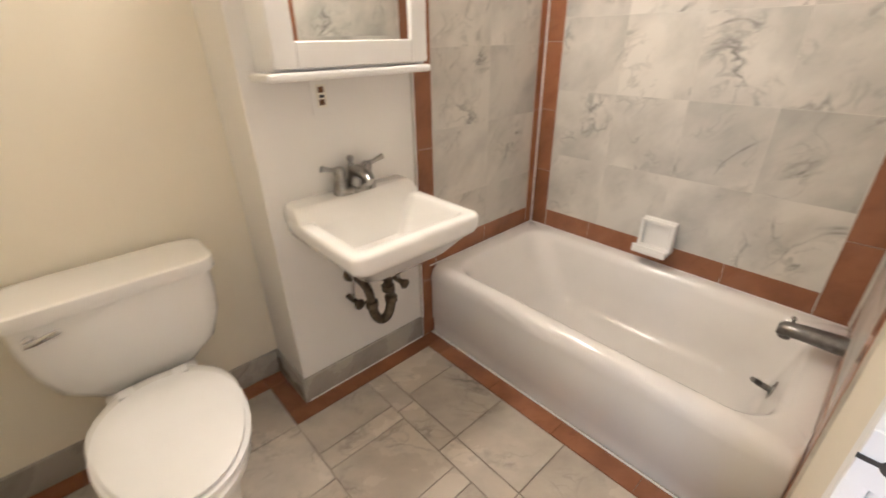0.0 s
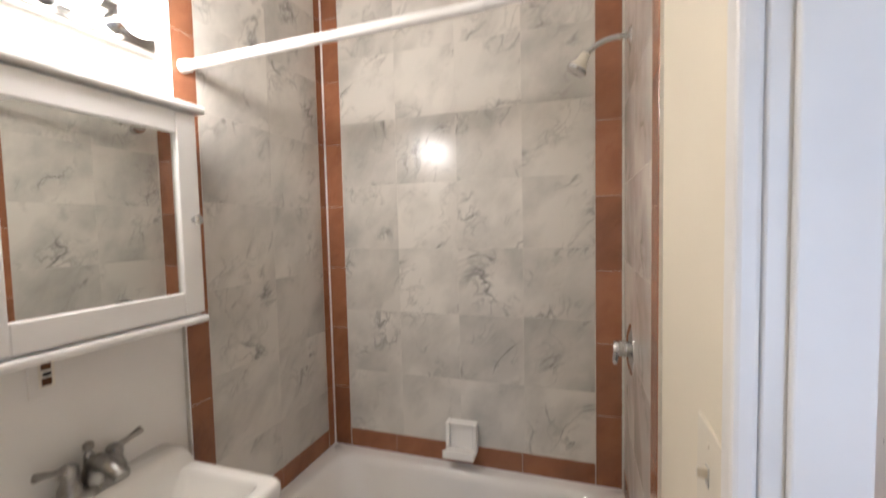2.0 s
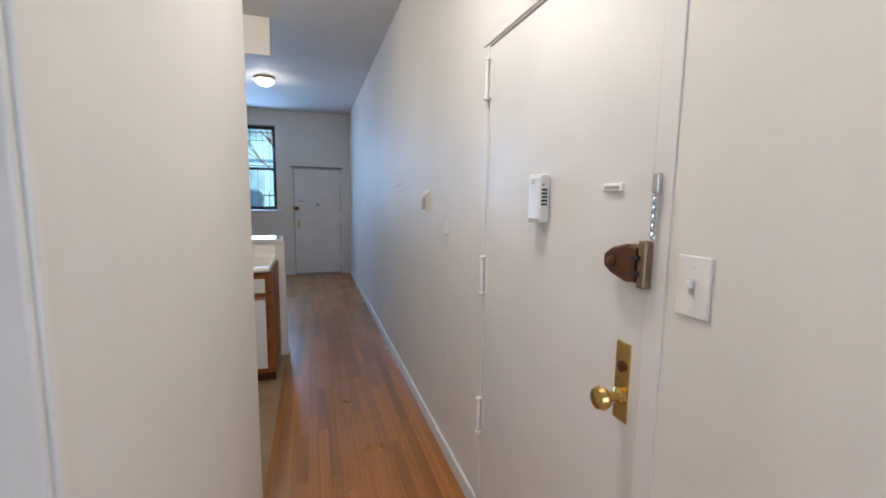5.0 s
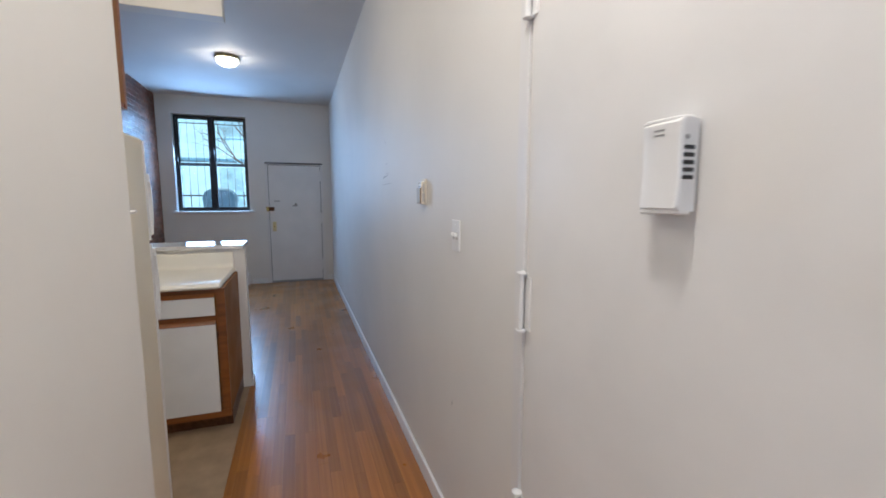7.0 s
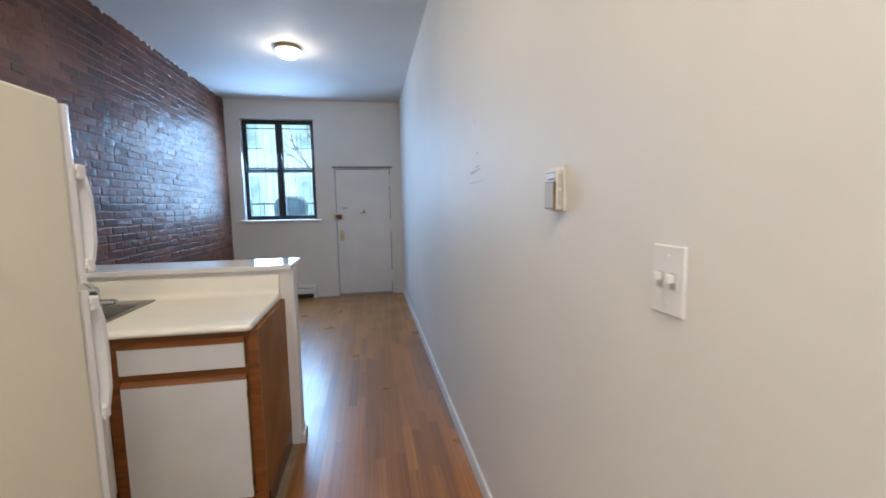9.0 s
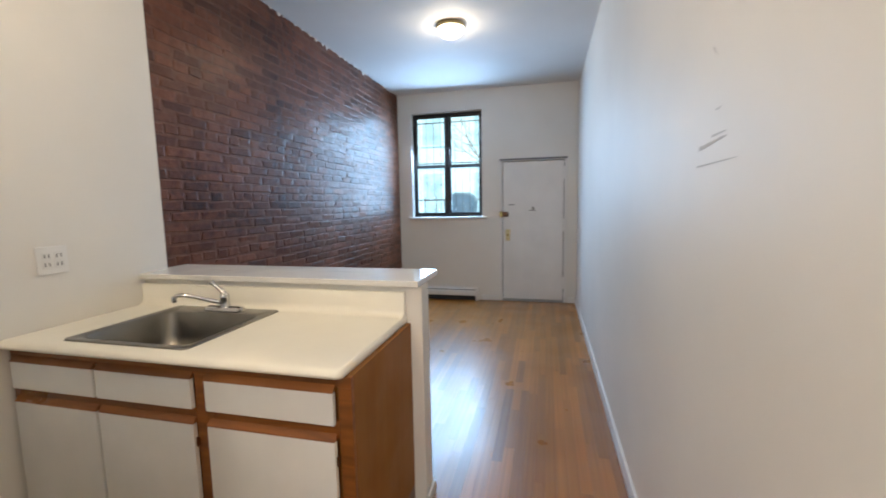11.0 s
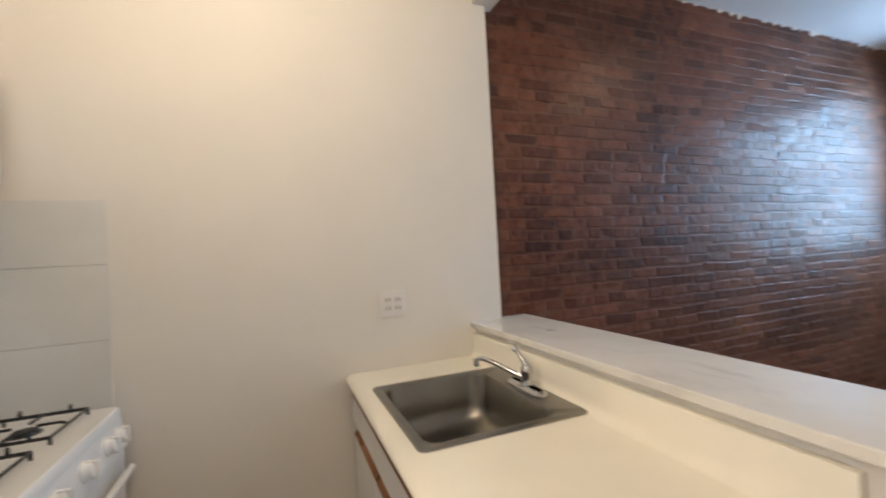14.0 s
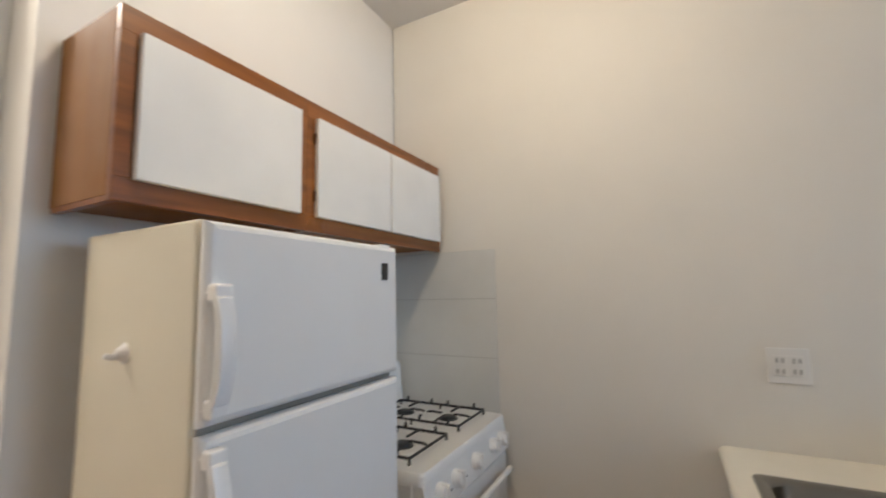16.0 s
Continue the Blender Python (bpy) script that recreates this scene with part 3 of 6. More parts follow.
# ---- doors ----
def flush_door():
    d = thing("door_1", (1.4, SOUTH, 0), "white painted flush door closed in the hall wall", "door", kind="structure")
    slab = part("slab", solid((0.9578, 1.8515, SOUTH - 0.05, SOUTH - 0.003, 0.006, 2.05), bevel=0.003), DOORP, d)
    part("stop", solid((0.953, 1.853, SOUTH - 0.07, SOUTH - 0.04, 0, 2.055)), DOORP, d)
    part("head_casing", solid((0.9, 1.9, SOUTH, SOUTH + 0.007, 2.062, 2.12), bevel=0.003), DOORP, d)
    for a, b in ((0.9, 0.9525), (1.8535, 1.9)):
        part("side_casing", solid((a, b, SOUTH - 0.001, SOUTH + 0.004, 0, 2.061), bevel=0.0015, seg=1), DOORP, d)
    for z in (1.85, 1.05, 0.42):
        h = part("hinge", solid((1.824, 1.85, SOUTH - 0.006, SOUTH + 0.001, z, z + 0.145), (1.8545, 1.866, SOUTH + 0.003, SOUTH + 0.007, z, z + 0.145), bevel=0.0012, seg=1), TRIM, d)
        part("hinge_pin", tube([(1.85, SOUTH + 0.012, z - 0.006), (1.85, SOUTH + 0.012, z + 0.151)], 0.0085), TRIM, h, smooth=True)
        for zz in (z - 0.008, z + 0.148):
            part("hinge_tip", lathe((1.85, SOUTH + 0.01, zz), (0, 0, 1), [(0, 0.004), (0.003, 0.0145), (0.008, 0.0145), (0.012, 0.004)], 12), TRIM, h, smooth=True)
    plate = part("lock_plate", solid((0.988, 1.036, SOUTH - 0.008, SOUTH - 0.0005, 0.92, 1.115), bevel=0.003), BRASS, d, "tall brass escutcheon")
    part("door_knob", lathe((1.008, SOUTH, 0.985), (0, 1, 0), [(0, 0.02), (0.012, 0.02), (0.018, 0.011), (0.038, 0.011), (0.046, 0.024), (0.058, 0.029), (0.07, 0.024), (0.075, 0.004)]), BRASS, plate, "round brass knob", smooth=True)
    part("keyway", lathe((1.012, SOUTH - 0.002, 1.055), (0, 1, 0), [(0, 0.013), (0.006, 0.013), (0.008, 0.009)], 14), OLDBRASS, plate, smooth=True)
    lock = part("rim_lock", loft([[(0.962 + 0.1 * u, SOUTH + y, 1.308 + v * s * 0.86) for u, v in ((0, -0.046), (0.35, -0.05), (0.8, -0.036), (1, -0.018), (1, 0.018), (0.8, 0.036), (0.35, 0.05), (0, 0.046))] for y, s in ((-0.006, 1), (0.022, 1), (0.028, 0.86))]), OLDBRASS, d, "brown lacquered rim lock")
    part("lock_button", lathe((1.035, SOUTH + 0.026, 1.308), (0, 1, 0), [(0, 0.012), (0.008, 0.012), (0.011, 0.008)], 14), OLDBRASS, lock, smooth=True)
    part("keeper", solid((0.938, 0.96, SOUTH + 0.001, SOUTH + 0.026, 1.258, 1.362), bevel=0.004), BRONZE, d, "dull bronze lock keeper")
    for z in (1.29, 1.325):
        part("keeper_slot", solid((0.95, 0.972, SOUTH + 0.0275, SOUTH + 0.0315, z - 0.005, z + 0.005)), IRON, d)
    chain = part("chain_holder", solid((0.927, 0.943, SOUTH + 0.001, SOUTH + 0.018, 1.462, 1.505), bevel=0.004), CHROME, d, "steel chain holder")
    for i in range(9):
        z = 1.375 + i * 0.0095
        part("chain_link", tube([(0.935 + 0.004 * math.cos(a) * (1 if i % 2 else 0.3), SOUTH + 0.012 + 0.004 * math.cos(a) * (0.3 if i % 2 else 1), z + 0.008 * math.sin(a)) for a in (k * math.pi / 4 for k in range(9))], 0.0026, 5), CHROME, chain, smooth=True)
    peep = part("chain_track", solid((1.045, 1.115, SOUTH - 0.007, SOUTH + 0.004, 1.468, 1.488), bevel=0.003), TRIM, d, "white painted chain track")
    part("track_slot", solid((1.055, 1.105, SOUTH + 0.003, SOUTH + 0.0055, 1.475, 1.481)), GREYPLASTIC, peep)


def entrance_door():
    d = thing("door_2", (FRONT, -0.2, 0), "white painted steel entrance door, closed, with painted hinges", "door", kind="structure")
    x = FRONT
    part("slab", solid((x + 0.02, x + 0.065, -0.624, 0.192, 0.03, 1.948), bevel=0.003), DOORP, d)
    # unseen near-black backing, added so no daylight leaks round the slab
    part("stop", solid((x + 0.0665, x + 0.09, -0.64, 0.21, 0.02, 1.96)), DARK, d, "dark backing added behind the slab to block daylight in the gap")
    fr = part("frame", solid((x - 0.008, x + 0.075, 0.2, 0.234, 0, 1.988), (x - 0.008, x + 0.075, -0.667, -0.632, 0, 1.988), (x - 0.008, x + 0.075, -0.632, 0.2, 1.956, 1.988), bevel=0.003), DOORP, d, "white painted steel door frame")
    # dark strip paints the shadow of the recess above the slab
    part("drip_edge", solid((x - 0.014, x + 0.002, -0.667, 0.234, 1.965, 1.992)), HEADSHADE, fr, "grey strip painting the shaded recess along the frame top")
    part("sill", solid((x - 0.01, x + 0.1, -0.632, 0.2, 0, 0.026), bevel=0.004), GREYPLASTIC, d, "worn metal threshold")
    for z in (1.7, 1.0, 0.2):
        h = part("hinge", solid((x + 0.001, x + 0.02, -0.65, -0.605, z, z + 0.16), bevel=0.003), TRIM, d)
        part("hinge_pin", tube([(x + 0.004, -0.632, z - 0.005), (x + 0.004, -0.632, z + 0.165)], 0.014, 10), TRIM, h, smooth=True)
    lk = part("rim_lock", solid((x - 0.02, x + 0.02, 0.115, 0.2, 1.2, 1.265), bevel=0.008), OLDBRASS, d, "brown rim lock")
    part("thumb_turn", lathe((x - 0.02, 0.15, 1.232), (-1, 0, 0), [(0, 0.022), (0.015, 0.022), (0.02, 0.012)], 14), OLDBRASS, lk, smooth=True)
    part("keeper", solid((x - 0.03, x - 0.005, 0.2, 0.238, 1.195, 1.27), bevel=0.004), BRASS, d, "brass keeper")
    pl = part("lock_plate", solid((x + 0.012, x + 0.021, 0.095, 0.155, 0.86, 1.02), bevel=0.004), BRASSY, d, "brass escutcheon")
    part("latch_turn", lathe((x + 0.012, 0.125, 0.94), (-1, 0, 0), [(0, 0.014), (0.03, 0.012), (0.034, 0.006)], 12), BRASS, pl, smooth=True)
    part("peephole", lathe((x + 0.021, -0.22, 1.31), (-1, 0, 0), [(0, 0.02), (0.008, 0.018), (0.009, 0.01)], 14), STEEL, d, smooth=True)
    part("mark_plate", solid((x + 0.016, x + 0.021, -0.25, -0.17, 1.275, 1.29)), STEEL, d)
    part("chain_track", solid((x + 0.012, x + 0.021, 0.03, 0.115, 1.355, 1.37)), GREYPLASTIC, d)


def bath_door():
    d = thing("door_3", (-0.09, 0.236, 0), "white painted bathroom door standing open", "door", kind="structure")
    part("slab", solid((-0.118, -0.08, 0.256, 0.94, 0.045, 2.03), bevel=0.003), DOORP, d)
    part("door_knob", lathe((-0.08, 0.87, 0.98), (1, 0, 0), [(0, 0.026), (0.006, 0.026), (0.01, 0.012), (0.035, 0.012), (0.045, 0.026), (0.06, 0.024), (0.065, 0.004)]), CHROME, d, smooth=True)
    st = thing("strike_plate", (0.7, 0.225, 0.938), "steel strike plate on the white doorway jamb", "strike plate", kind="structure")
    part("plate", solid((0.697, 0.7005, 0.2065, 0.249, 0.9, 0.976), bevel=0.001, seg=1), TRIM, st, "paint-covered steel plate")
    part("hole", lathe((0.6975, 0.221, 0.938), (-1, 0, 0), [(0, 0.011), (0.0012, 0.011), (0.0014, 0.002)], 18), IRON, st)
    part("slot", solid((0.6955, 0.6975, 0.23, 0.25, 0.935, 0.941)), IRON, st)


flush_door(), entrance_door(), bath_door()


# ---- window and street ----
def sash_window():
    w = thing("window_1", (FRONT + 0.1, 0.995, 1.2), "black framed four-pane window in a white plaster reveal", "window", kind="structure")
    x0, x1, y0, y1, z0, z1 = FRONT + 0.09, FRONT + 0.16, 0.487, 1.502, 1.204, 2.676
    part("frame", solid((x0, x1, y0, y0 + 0.032, z0, z1), (x0, x1, y1 - 0.032, y1, z0, z1), (x0, x1, y0 + 0.032, y1 - 0.032, z0, z0 + 0.032), (x0, x1, y0 + 0.032, y1 - 0.032, z1 - 0.032, z1), bevel=0.004), BLACKFRAME, w)
    ym = (y0 + y1) / 2
    part("mullion", solid((x0 - 0.01, x1, ym - 0.03, ym + 0.03, z0 + 0.032, z1 - 0.032), bevel=0.006), BLACKFRAME, w)
    for a, b in ((y0 + 0.032, ym - 0.03), (ym + 0.03, y1 - 0.032)):
        for c, e, dx in ((z0 + 0.032, 1.93, 0.0), (1.93, z1 - 0.032, 0.024)):
            s = part("sash", solid((x0 + 0.01 + dx, x0 + 0.034 + dx, a, a + 0.021, c, e), (x0 + 0.01 + dx, x0 + 0.034 + dx, b - 0.021, b, c, e), (x0 + 0.01 + dx, x0 + 0.034 + dx, a + 0.021, b - 0.021, c, c + 0.028), (x0 + 0.01 + dx, x0 + 0.034 + dx, a + 0.021, b - 0.021, e - 0.021, e), bevel=0.003, seg=1), BLACKFRAME, w)
            g = part("pane", solid((x0 + 0.02 + dx, x0 + 0.024 + dx, a + 0.021, b - 0.021, c + 0.028, e - 0.021)), GLASS, s, "clear glass")
            g.visible_shadow = False
    part("sill", solid((FRONT - 0.045, FRONT + 0.09, 0.42, 1.556, 1.172, 1.203), bevel=0.008), TRIM, w, "white painted sill")
    bars = thing("window_grille", (FRONT + 0.36, 0.995, 1.15), "dark iron security bars outside the window", "security bars")
    for i in range(10):
        y = 0.5 + i * 0.11
        part("bar", tube([(FRONT + 0.36, y, 1.1), (FRONT + 0.36, y, 2.8)], 0.0028, 6), IRON, bars, smooth=True)
    for z in (1.15, 2.0, 2.6):
        part("rail", solid((FRONT + 0.356, FRONT + 0.364, 0.42, 1.57, z - 0.007, z + 0.007)), IRON, bars)
    for y in (0.45, 1.54):
        for z in (1.15, 2.6):
            part("bracket", solid((FRONT + 0.295, FRONT + 0.36, y - 0.01, y + 0.01, z - 0.01, z + 0.01)), IRON, bars)


# pavement, house and far panes carry the bluish cast of daylight as colour
STREET = material("blue_cast_pavement", (0.4, 0.52, 0.6), 0.8, var=0.12, scale=3, bump=0.1)
FACADE = material("blue_cast_facade", (0.44, 0.76, 0.92), 0.8, var=0.1, scale=2, bump=0.1)
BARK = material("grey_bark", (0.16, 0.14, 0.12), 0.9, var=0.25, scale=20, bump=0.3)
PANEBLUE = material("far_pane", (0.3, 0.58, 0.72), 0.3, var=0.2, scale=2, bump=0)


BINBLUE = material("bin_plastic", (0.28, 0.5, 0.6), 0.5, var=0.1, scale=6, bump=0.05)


def street():
    structure("ground", solid((FRONT + 0.3, 300, -150, 150, -0.4, -0.16)), STREET, "pale concrete pavement outside the window, blue daylight cast in its colour", "pavement")
    h = thing("house", (24, 1.5, -0.16), "pale stone house front across the street, blue daylight cast in its colour", "house")
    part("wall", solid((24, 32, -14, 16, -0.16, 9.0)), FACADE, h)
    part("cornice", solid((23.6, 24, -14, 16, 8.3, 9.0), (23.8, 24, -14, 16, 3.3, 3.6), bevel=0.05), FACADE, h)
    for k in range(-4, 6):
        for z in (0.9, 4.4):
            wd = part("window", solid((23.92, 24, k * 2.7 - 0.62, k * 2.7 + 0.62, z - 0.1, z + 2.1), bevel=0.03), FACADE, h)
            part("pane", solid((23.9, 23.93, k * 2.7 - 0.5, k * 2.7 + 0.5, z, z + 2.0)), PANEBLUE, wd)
    f = thing("street_fence", (11.2, 1.0, -0.16), "low iron railing along the areaway outside", "fence")
    for i in range(20):
        y = -2.0 + i * 0.26
        part("post", tube([(11.2, y, -0.16), (11.2, y, 1.55)], 0.01, 6), IRON, f, smooth=True)
    for z in (0.1, 1.45):
        part("rail", solid((11.19, 11.21, -2.1, 3.1, z, z + 0.03)), IRON, f)
    bin_ = thing("rubbish_bin", (10.6, 1.24, -0.16), "blue-grey plastic rubbish bin outside the window", "bin")
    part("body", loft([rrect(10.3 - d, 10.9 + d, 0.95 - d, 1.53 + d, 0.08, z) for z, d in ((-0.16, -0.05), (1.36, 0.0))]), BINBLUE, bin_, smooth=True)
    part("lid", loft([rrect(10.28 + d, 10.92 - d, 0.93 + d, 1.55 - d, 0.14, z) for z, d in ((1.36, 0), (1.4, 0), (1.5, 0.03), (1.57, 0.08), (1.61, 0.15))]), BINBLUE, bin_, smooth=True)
    for wy in (0.98, 1.5):
        part("wheel", lathe((10.34, wy, -0.06), (0, 1, 0), [(-0.03, 0.06), (-0.025, 0.1), (0.025, 0.1), (0.03, 0.06)], 16), IRON, bin_, smooth=True)
    tr = thing("street_tree", (13.5, 0.3, -0.16), "bare winter street tree with thin branches", "tree")
    rng = random.Random(5)
    trunk = tube([(13.5, 0.3, -0.16), (13.48, 0.33, 1.2), (13.52, 0.25, 2.4), (13.5, 0.3, 4.2)], [0.1, 0.085, 0.07, 0.03], 8)
    part("trunk", trunk, BARK, tr, smooth=True)

    def limb(p, d, length, r, depth, bm):
        q = p + d * length
        m = p + d * length * 0.5 + Vector((0, rng.uniform(-1, 1), rng.uniform(-1, 1))) * length * 0.08
        tube([p, m, q], [r, r * 0.8, r * 0.55], 5, bm)
        if depth:
            for _ in range(3):
                limb(m.lerp(q, rng.random()), (d + Vector((rng.uniform(-0.7, 0.7), rng.uniform(-0.9, 0.9), rng.uniform(-0.3, 0.7)))).normalized(), length * 0.62, r * 0.5, depth - 1, bm)

    for k in range(7):
        bm = bmesh.new()
        z = 1.7 + k * 0.36
        limb(Vector((13.5, 0.3, z)), Vector((rng.uniform(-0.5, 0.5), (-1) ** k * rng.uniform(0.5, 1), rng.uniform(0.3, 0.8))).normalized(), 1.3, 0.03, 3, bm)
        part("branch", bm, BARK, tr)


sash_window(), street()


# ---- lamps ----
def dome_lamp(x, y):
    l = thing("ceiling_lamp", (x, y, H), "round ceiling lamp with a lit frosted dome and brass rim", "ceiling lamp")
    part("base", lathe((x, y, H), (0, 0, -1), [(0, 0.121), (0.012, 0.125), (0.024, 0.125), (0.032, 0.117), (0.032, 0.1)], 32), BRASSY, l, "pale brass rim", smooth=True)
    g = part("shade", lathe((x, y, H - 0.032), (0, 0, -1), [(0, 0.113), (0.022, 0.11), (0.046, 0.094), (0.066, 0.064), (0.076, 0.028), (0.077, 0.002)], 32), GLOWDOME, l, "lit frosted glass dome", smooth=True)
    g.visible_shadow = False


dome_lamp(6.2, 0.43), dome_lamp(3.1, 0.58), dome_lamp(1.35, -0.3)


def vanity_light():
    v = thing("vanity_light", (0.88, 1.625, 2.08), "chrome vanity light bar with three lit bulbs", "wall lamp")
    part("bar", solid((0.62, 1.14, 1.575, 1.623, 2.03, 2.13), bevel=0.008), CHROME, v)
    for bx in (0.72, 0.88, 1.04):
        s = part("socket", lathe((bx, 1.575, 2.08), (0, -1, 0), [(0, 0.03), (0.02, 0.03), (0.03, 0.02)], 16), CHROME, v, smooth=True)
        b = part("bulb", lathe((bx, 1.545, 2.08), (0, -1, 0), [(0, 0.016), (0.015, 0.026), (0.035, 0.048), (0.06, 0.056), (0.085, 0.048), (0.105, 0.024), (0.112, 0.002)], 18), GLOWBULB, s, "lit round bulb", smooth=True)
        b.visible_shadow = False


vanity_light()


# ---- bathroom ----
def toilet():
    t = thing("toilet", (0.14, 1.55, 0.03), "white porcelain toilet with the lid closed", "toilet")
    cx = 0.168

    def tank_ring(w, y0, y1, z):
        return [(cx + x, y, z) for x, y, _ in rrect(-w, w, y0, y1, 0.05, 0)]

    part("tank", loft([tank_ring(w, y0, 1.85, z) for w, y0, z in ((0.115, 1.715, 0.375), (0.15, 1.695, 0.39), (0.21, 1.68, 0.45), (0.24, 1.67, 0.54), (0.247, 1.665, 0.62), (0.247, 1.663, 0.705))]), PORCELAIN, t, smooth=True)
    part("tank_lid", loft([tank_ring(w, y0, 1.857, z) for w, y0, z in ((0.252, 1.657, 0.703), (0.2612, 1.6462, 0.7035), (0.262, 1.645, 0.7055), (0.262, 1.645, 0.74), (0.2612, 1.646, 0.7435), (0.258, 1.65, 0.7457), (0.25, 1.66, 0.747), (0.2, 1.7, 0.748))]), PORCELAIN, t, smooth=True)
    lv = part("flush_lever", lathe((cx - 0.2, 1.668, 0.662), (0, -1, 0), [(0, 0.015), (0.012, 0.015), (0.018, 0.009)], 14), CHROME, t, "chrome lever", smooth=True)
    part("lever_arm", tube([(cx - 0.212, 1.646, 0.66), (cx - 0.19, 1.644, 0.663), (cx - 0.165, 1.643, 0.668), (cx - 0.138, 1.642, 0.674)], [0.007, 0.009, 0.0085, 0.0075], 10), CHROME, lv, smooth=True)

    def egg(w, y0, y1, z, n=32):
        yc = y1 - w * 1.05
        pts = []
        for i in range(n):
            a = 2 * math.pi * i / n
            sy = math.sin(a)
            pts.append((cx + w * math.cos(a), yc + (sy * (y1 - yc) if sy > 0 else sy * (yc - y0)), z))
        return pts

    part("base", loft([egg(w, y0, y1, z) for w, y0, y1, z in ((0.125, 1.28, 1.78, 0.03), (0.115, 1.29, 1.78, 0.1), (0.105, 1.3, 1.76, 0.18), (0.13, 1.24, 1.74, 0.26), (0.172, 1.15, 1.7, 0.33), (0.189, 1.114, 1.69, 0.375), (0.189, 1.114, 1.69, 0.396), (0.182, 1.122, 1.68, 0.4025), (0.155, 1.15, 1.66, 0.4035))]), PORCELAIN, t, smooth=True)
    part("deck", loft([rrect(cx - 0.125, cx + 0.125, 1.5, 1.83, 0.03, z) for z in (0.3, 0.37, 0.376)]), PORCELAIN, t, smooth=True)
    part("seat", loft([egg(w, y0, y1, z) for w, y0, y1, z in ((0.176, 1.132, 1.6, 0.404), (0.184, 1.124, 1.605, 0.408), (0.184, 1.124, 1.605, 0.418), (0.178, 1.13, 1.6, 0.421))]), PLASTIC, t, smooth=True)
    part("lid", loft([egg(w, y0, y1, z) for w, y0, y1, z in ((0.166, 1.14, 1.6, 0.4225), (0.174, 1.132, 1.605, 0.427), (0.173, 1.133, 1.605, 0.434), (0.155, 1.155, 1.59, 0.44), (0.1, 1.23, 1.54, 0.4425))]), PLASTIC, t, smooth=True)
    for s in (-1, 1):
        part("seat_hinge", loft([rrect(cx + s * 0.07 - 0.02, cx + s * 0.07 + 0.02, 1.59, 1.625, 0.008, z) for z in (0.4, 0.43, 0.435)]), PLASTIC, t, smooth=True)


def basin():
    s = thing("wall_sink", (0.9, 1.61, 0.82), "white porcelain wall-hung sink on the pipe chase", "sink")
    x0, x1, y0, y1 = 0.65, 1.14, 1.18, 1.622

    def ring(d, z, r, back=0.0):
        return rrect(x0 + d, x1 - d, y0 + d, y1 - back - (d if back else 0), r, z, 6)

    part("bowl", loft([ring(0.13, 0.64, 0.05), ring(0.075, 0.685, 0.045), ring(0.03, 0.742, 0.04), ring(0.006, 0.762, 0.038), ring(0.0, 0.78, 0.036), ring(0.0, 0.81, 0.036), ring(0.006, 0.82, 0.034), ring(0.016, 0.823, 0.03),
                       *(rrect(xa, xb, ya, yb, rr, z, 6) for xa, xb, ya, yb, rr, z in ((0.69, 1.1, 1.224, 1.512, 0.028, 0.8215), (0.692, 1.098, 1.226, 1.511, 0.028, 0.8205), (0.697, 1.093, 1.231, 1.507, 0.03, 0.814), (0.7, 1.09, 1.235, 1.505, 0.03, 0.805), (0.722, 1.068, 1.262, 1.5, 0.034, 0.745), (0.745, 1.045, 1.29, 1.485, 0.04, 0.69), (0.78, 1.01, 1.32, 1.45, 0.04, 0.668), (0.85, 0.94, 1.35, 1.4, 0.02, 0.66)))]), PORCELAIN, s, smooth=True)
    part("deck", loft([rrect(x0 + a, x1 - a, y, 1.6235, r, z) for z, y, a, r in ((0.8, 1.5, 0.004, 0.012), (0.824, 1.506, 0.003, 0.012), (0.85, 1.522, 0.006, 0.014), (0.86, 1.534, 0.012, 0.016), (0.8625, 1.55, 0.02, 0.012))]), PORCELAIN, s, "raised faucet deck", smooth=True)
    part("drain", lathe((0.895, 1.375, 0.6612), (0, 0, 1), [(0, 0.026), (0.003, 0.026), (0.004, 0.018), (0.001, 0.016), (0.001, 0.003)], 20), DARKCHROME, s, smooth=True)
    fx, fy, fz = 0.902, 1.572, 0.862
    f = thing("sink_faucet", (fx, fy, fz), "two-handle chrome faucet on the wall sink", "faucet")
    part("base", loft([rrect(fx - 0.082 + d, fx + 0.082 - d, fy - 0.028 + d, fy + 0.028 - d, 0.027 - d, fz + z) for z, d in ((0, 0), (0.014, 0), (0.022, 0.005), (0.025, 0.013))]), DARKCHROME, f, smooth=True)
    part("spout", tube(arc([(fx, fy, fz + 0.02), (fx, fy, fz + 0.1), (fx, fy - 0.05, fz + 0.085), (fx, fy - 0.1, fz + 0.05)], 10), [0.026, 0.025, 0.024, 0.023, 0.022, 0.021, 0.019, 0.018, 0.017, 0.016, 0.015], 14), DARKCHROME, f, smooth=True)
    part("pop_up_rod", lathe((fx, fy + 0.012, fz + 0.06), (0, 0, 1), [(0, 0.013), (0.03, 0.012), (0.04, 0.006), (0.046, 0.012), (0.058, 0.012), (0.063, 0.005)], 12), DARKCHROME, f, smooth=True)
    for sx in (-1, 1):
        h = part("handle", lathe((fx + sx * 0.052, fy, fz + 0.022), (0, 0, 1), [(0, 0.026), (0.014, 0.025), (0.034, 0.017), (0.05, 0.02), (0.064, 0.019), (0.072, 0.012), (0.074, 0.002)], 16), DARKCHROME, f, smooth=True)
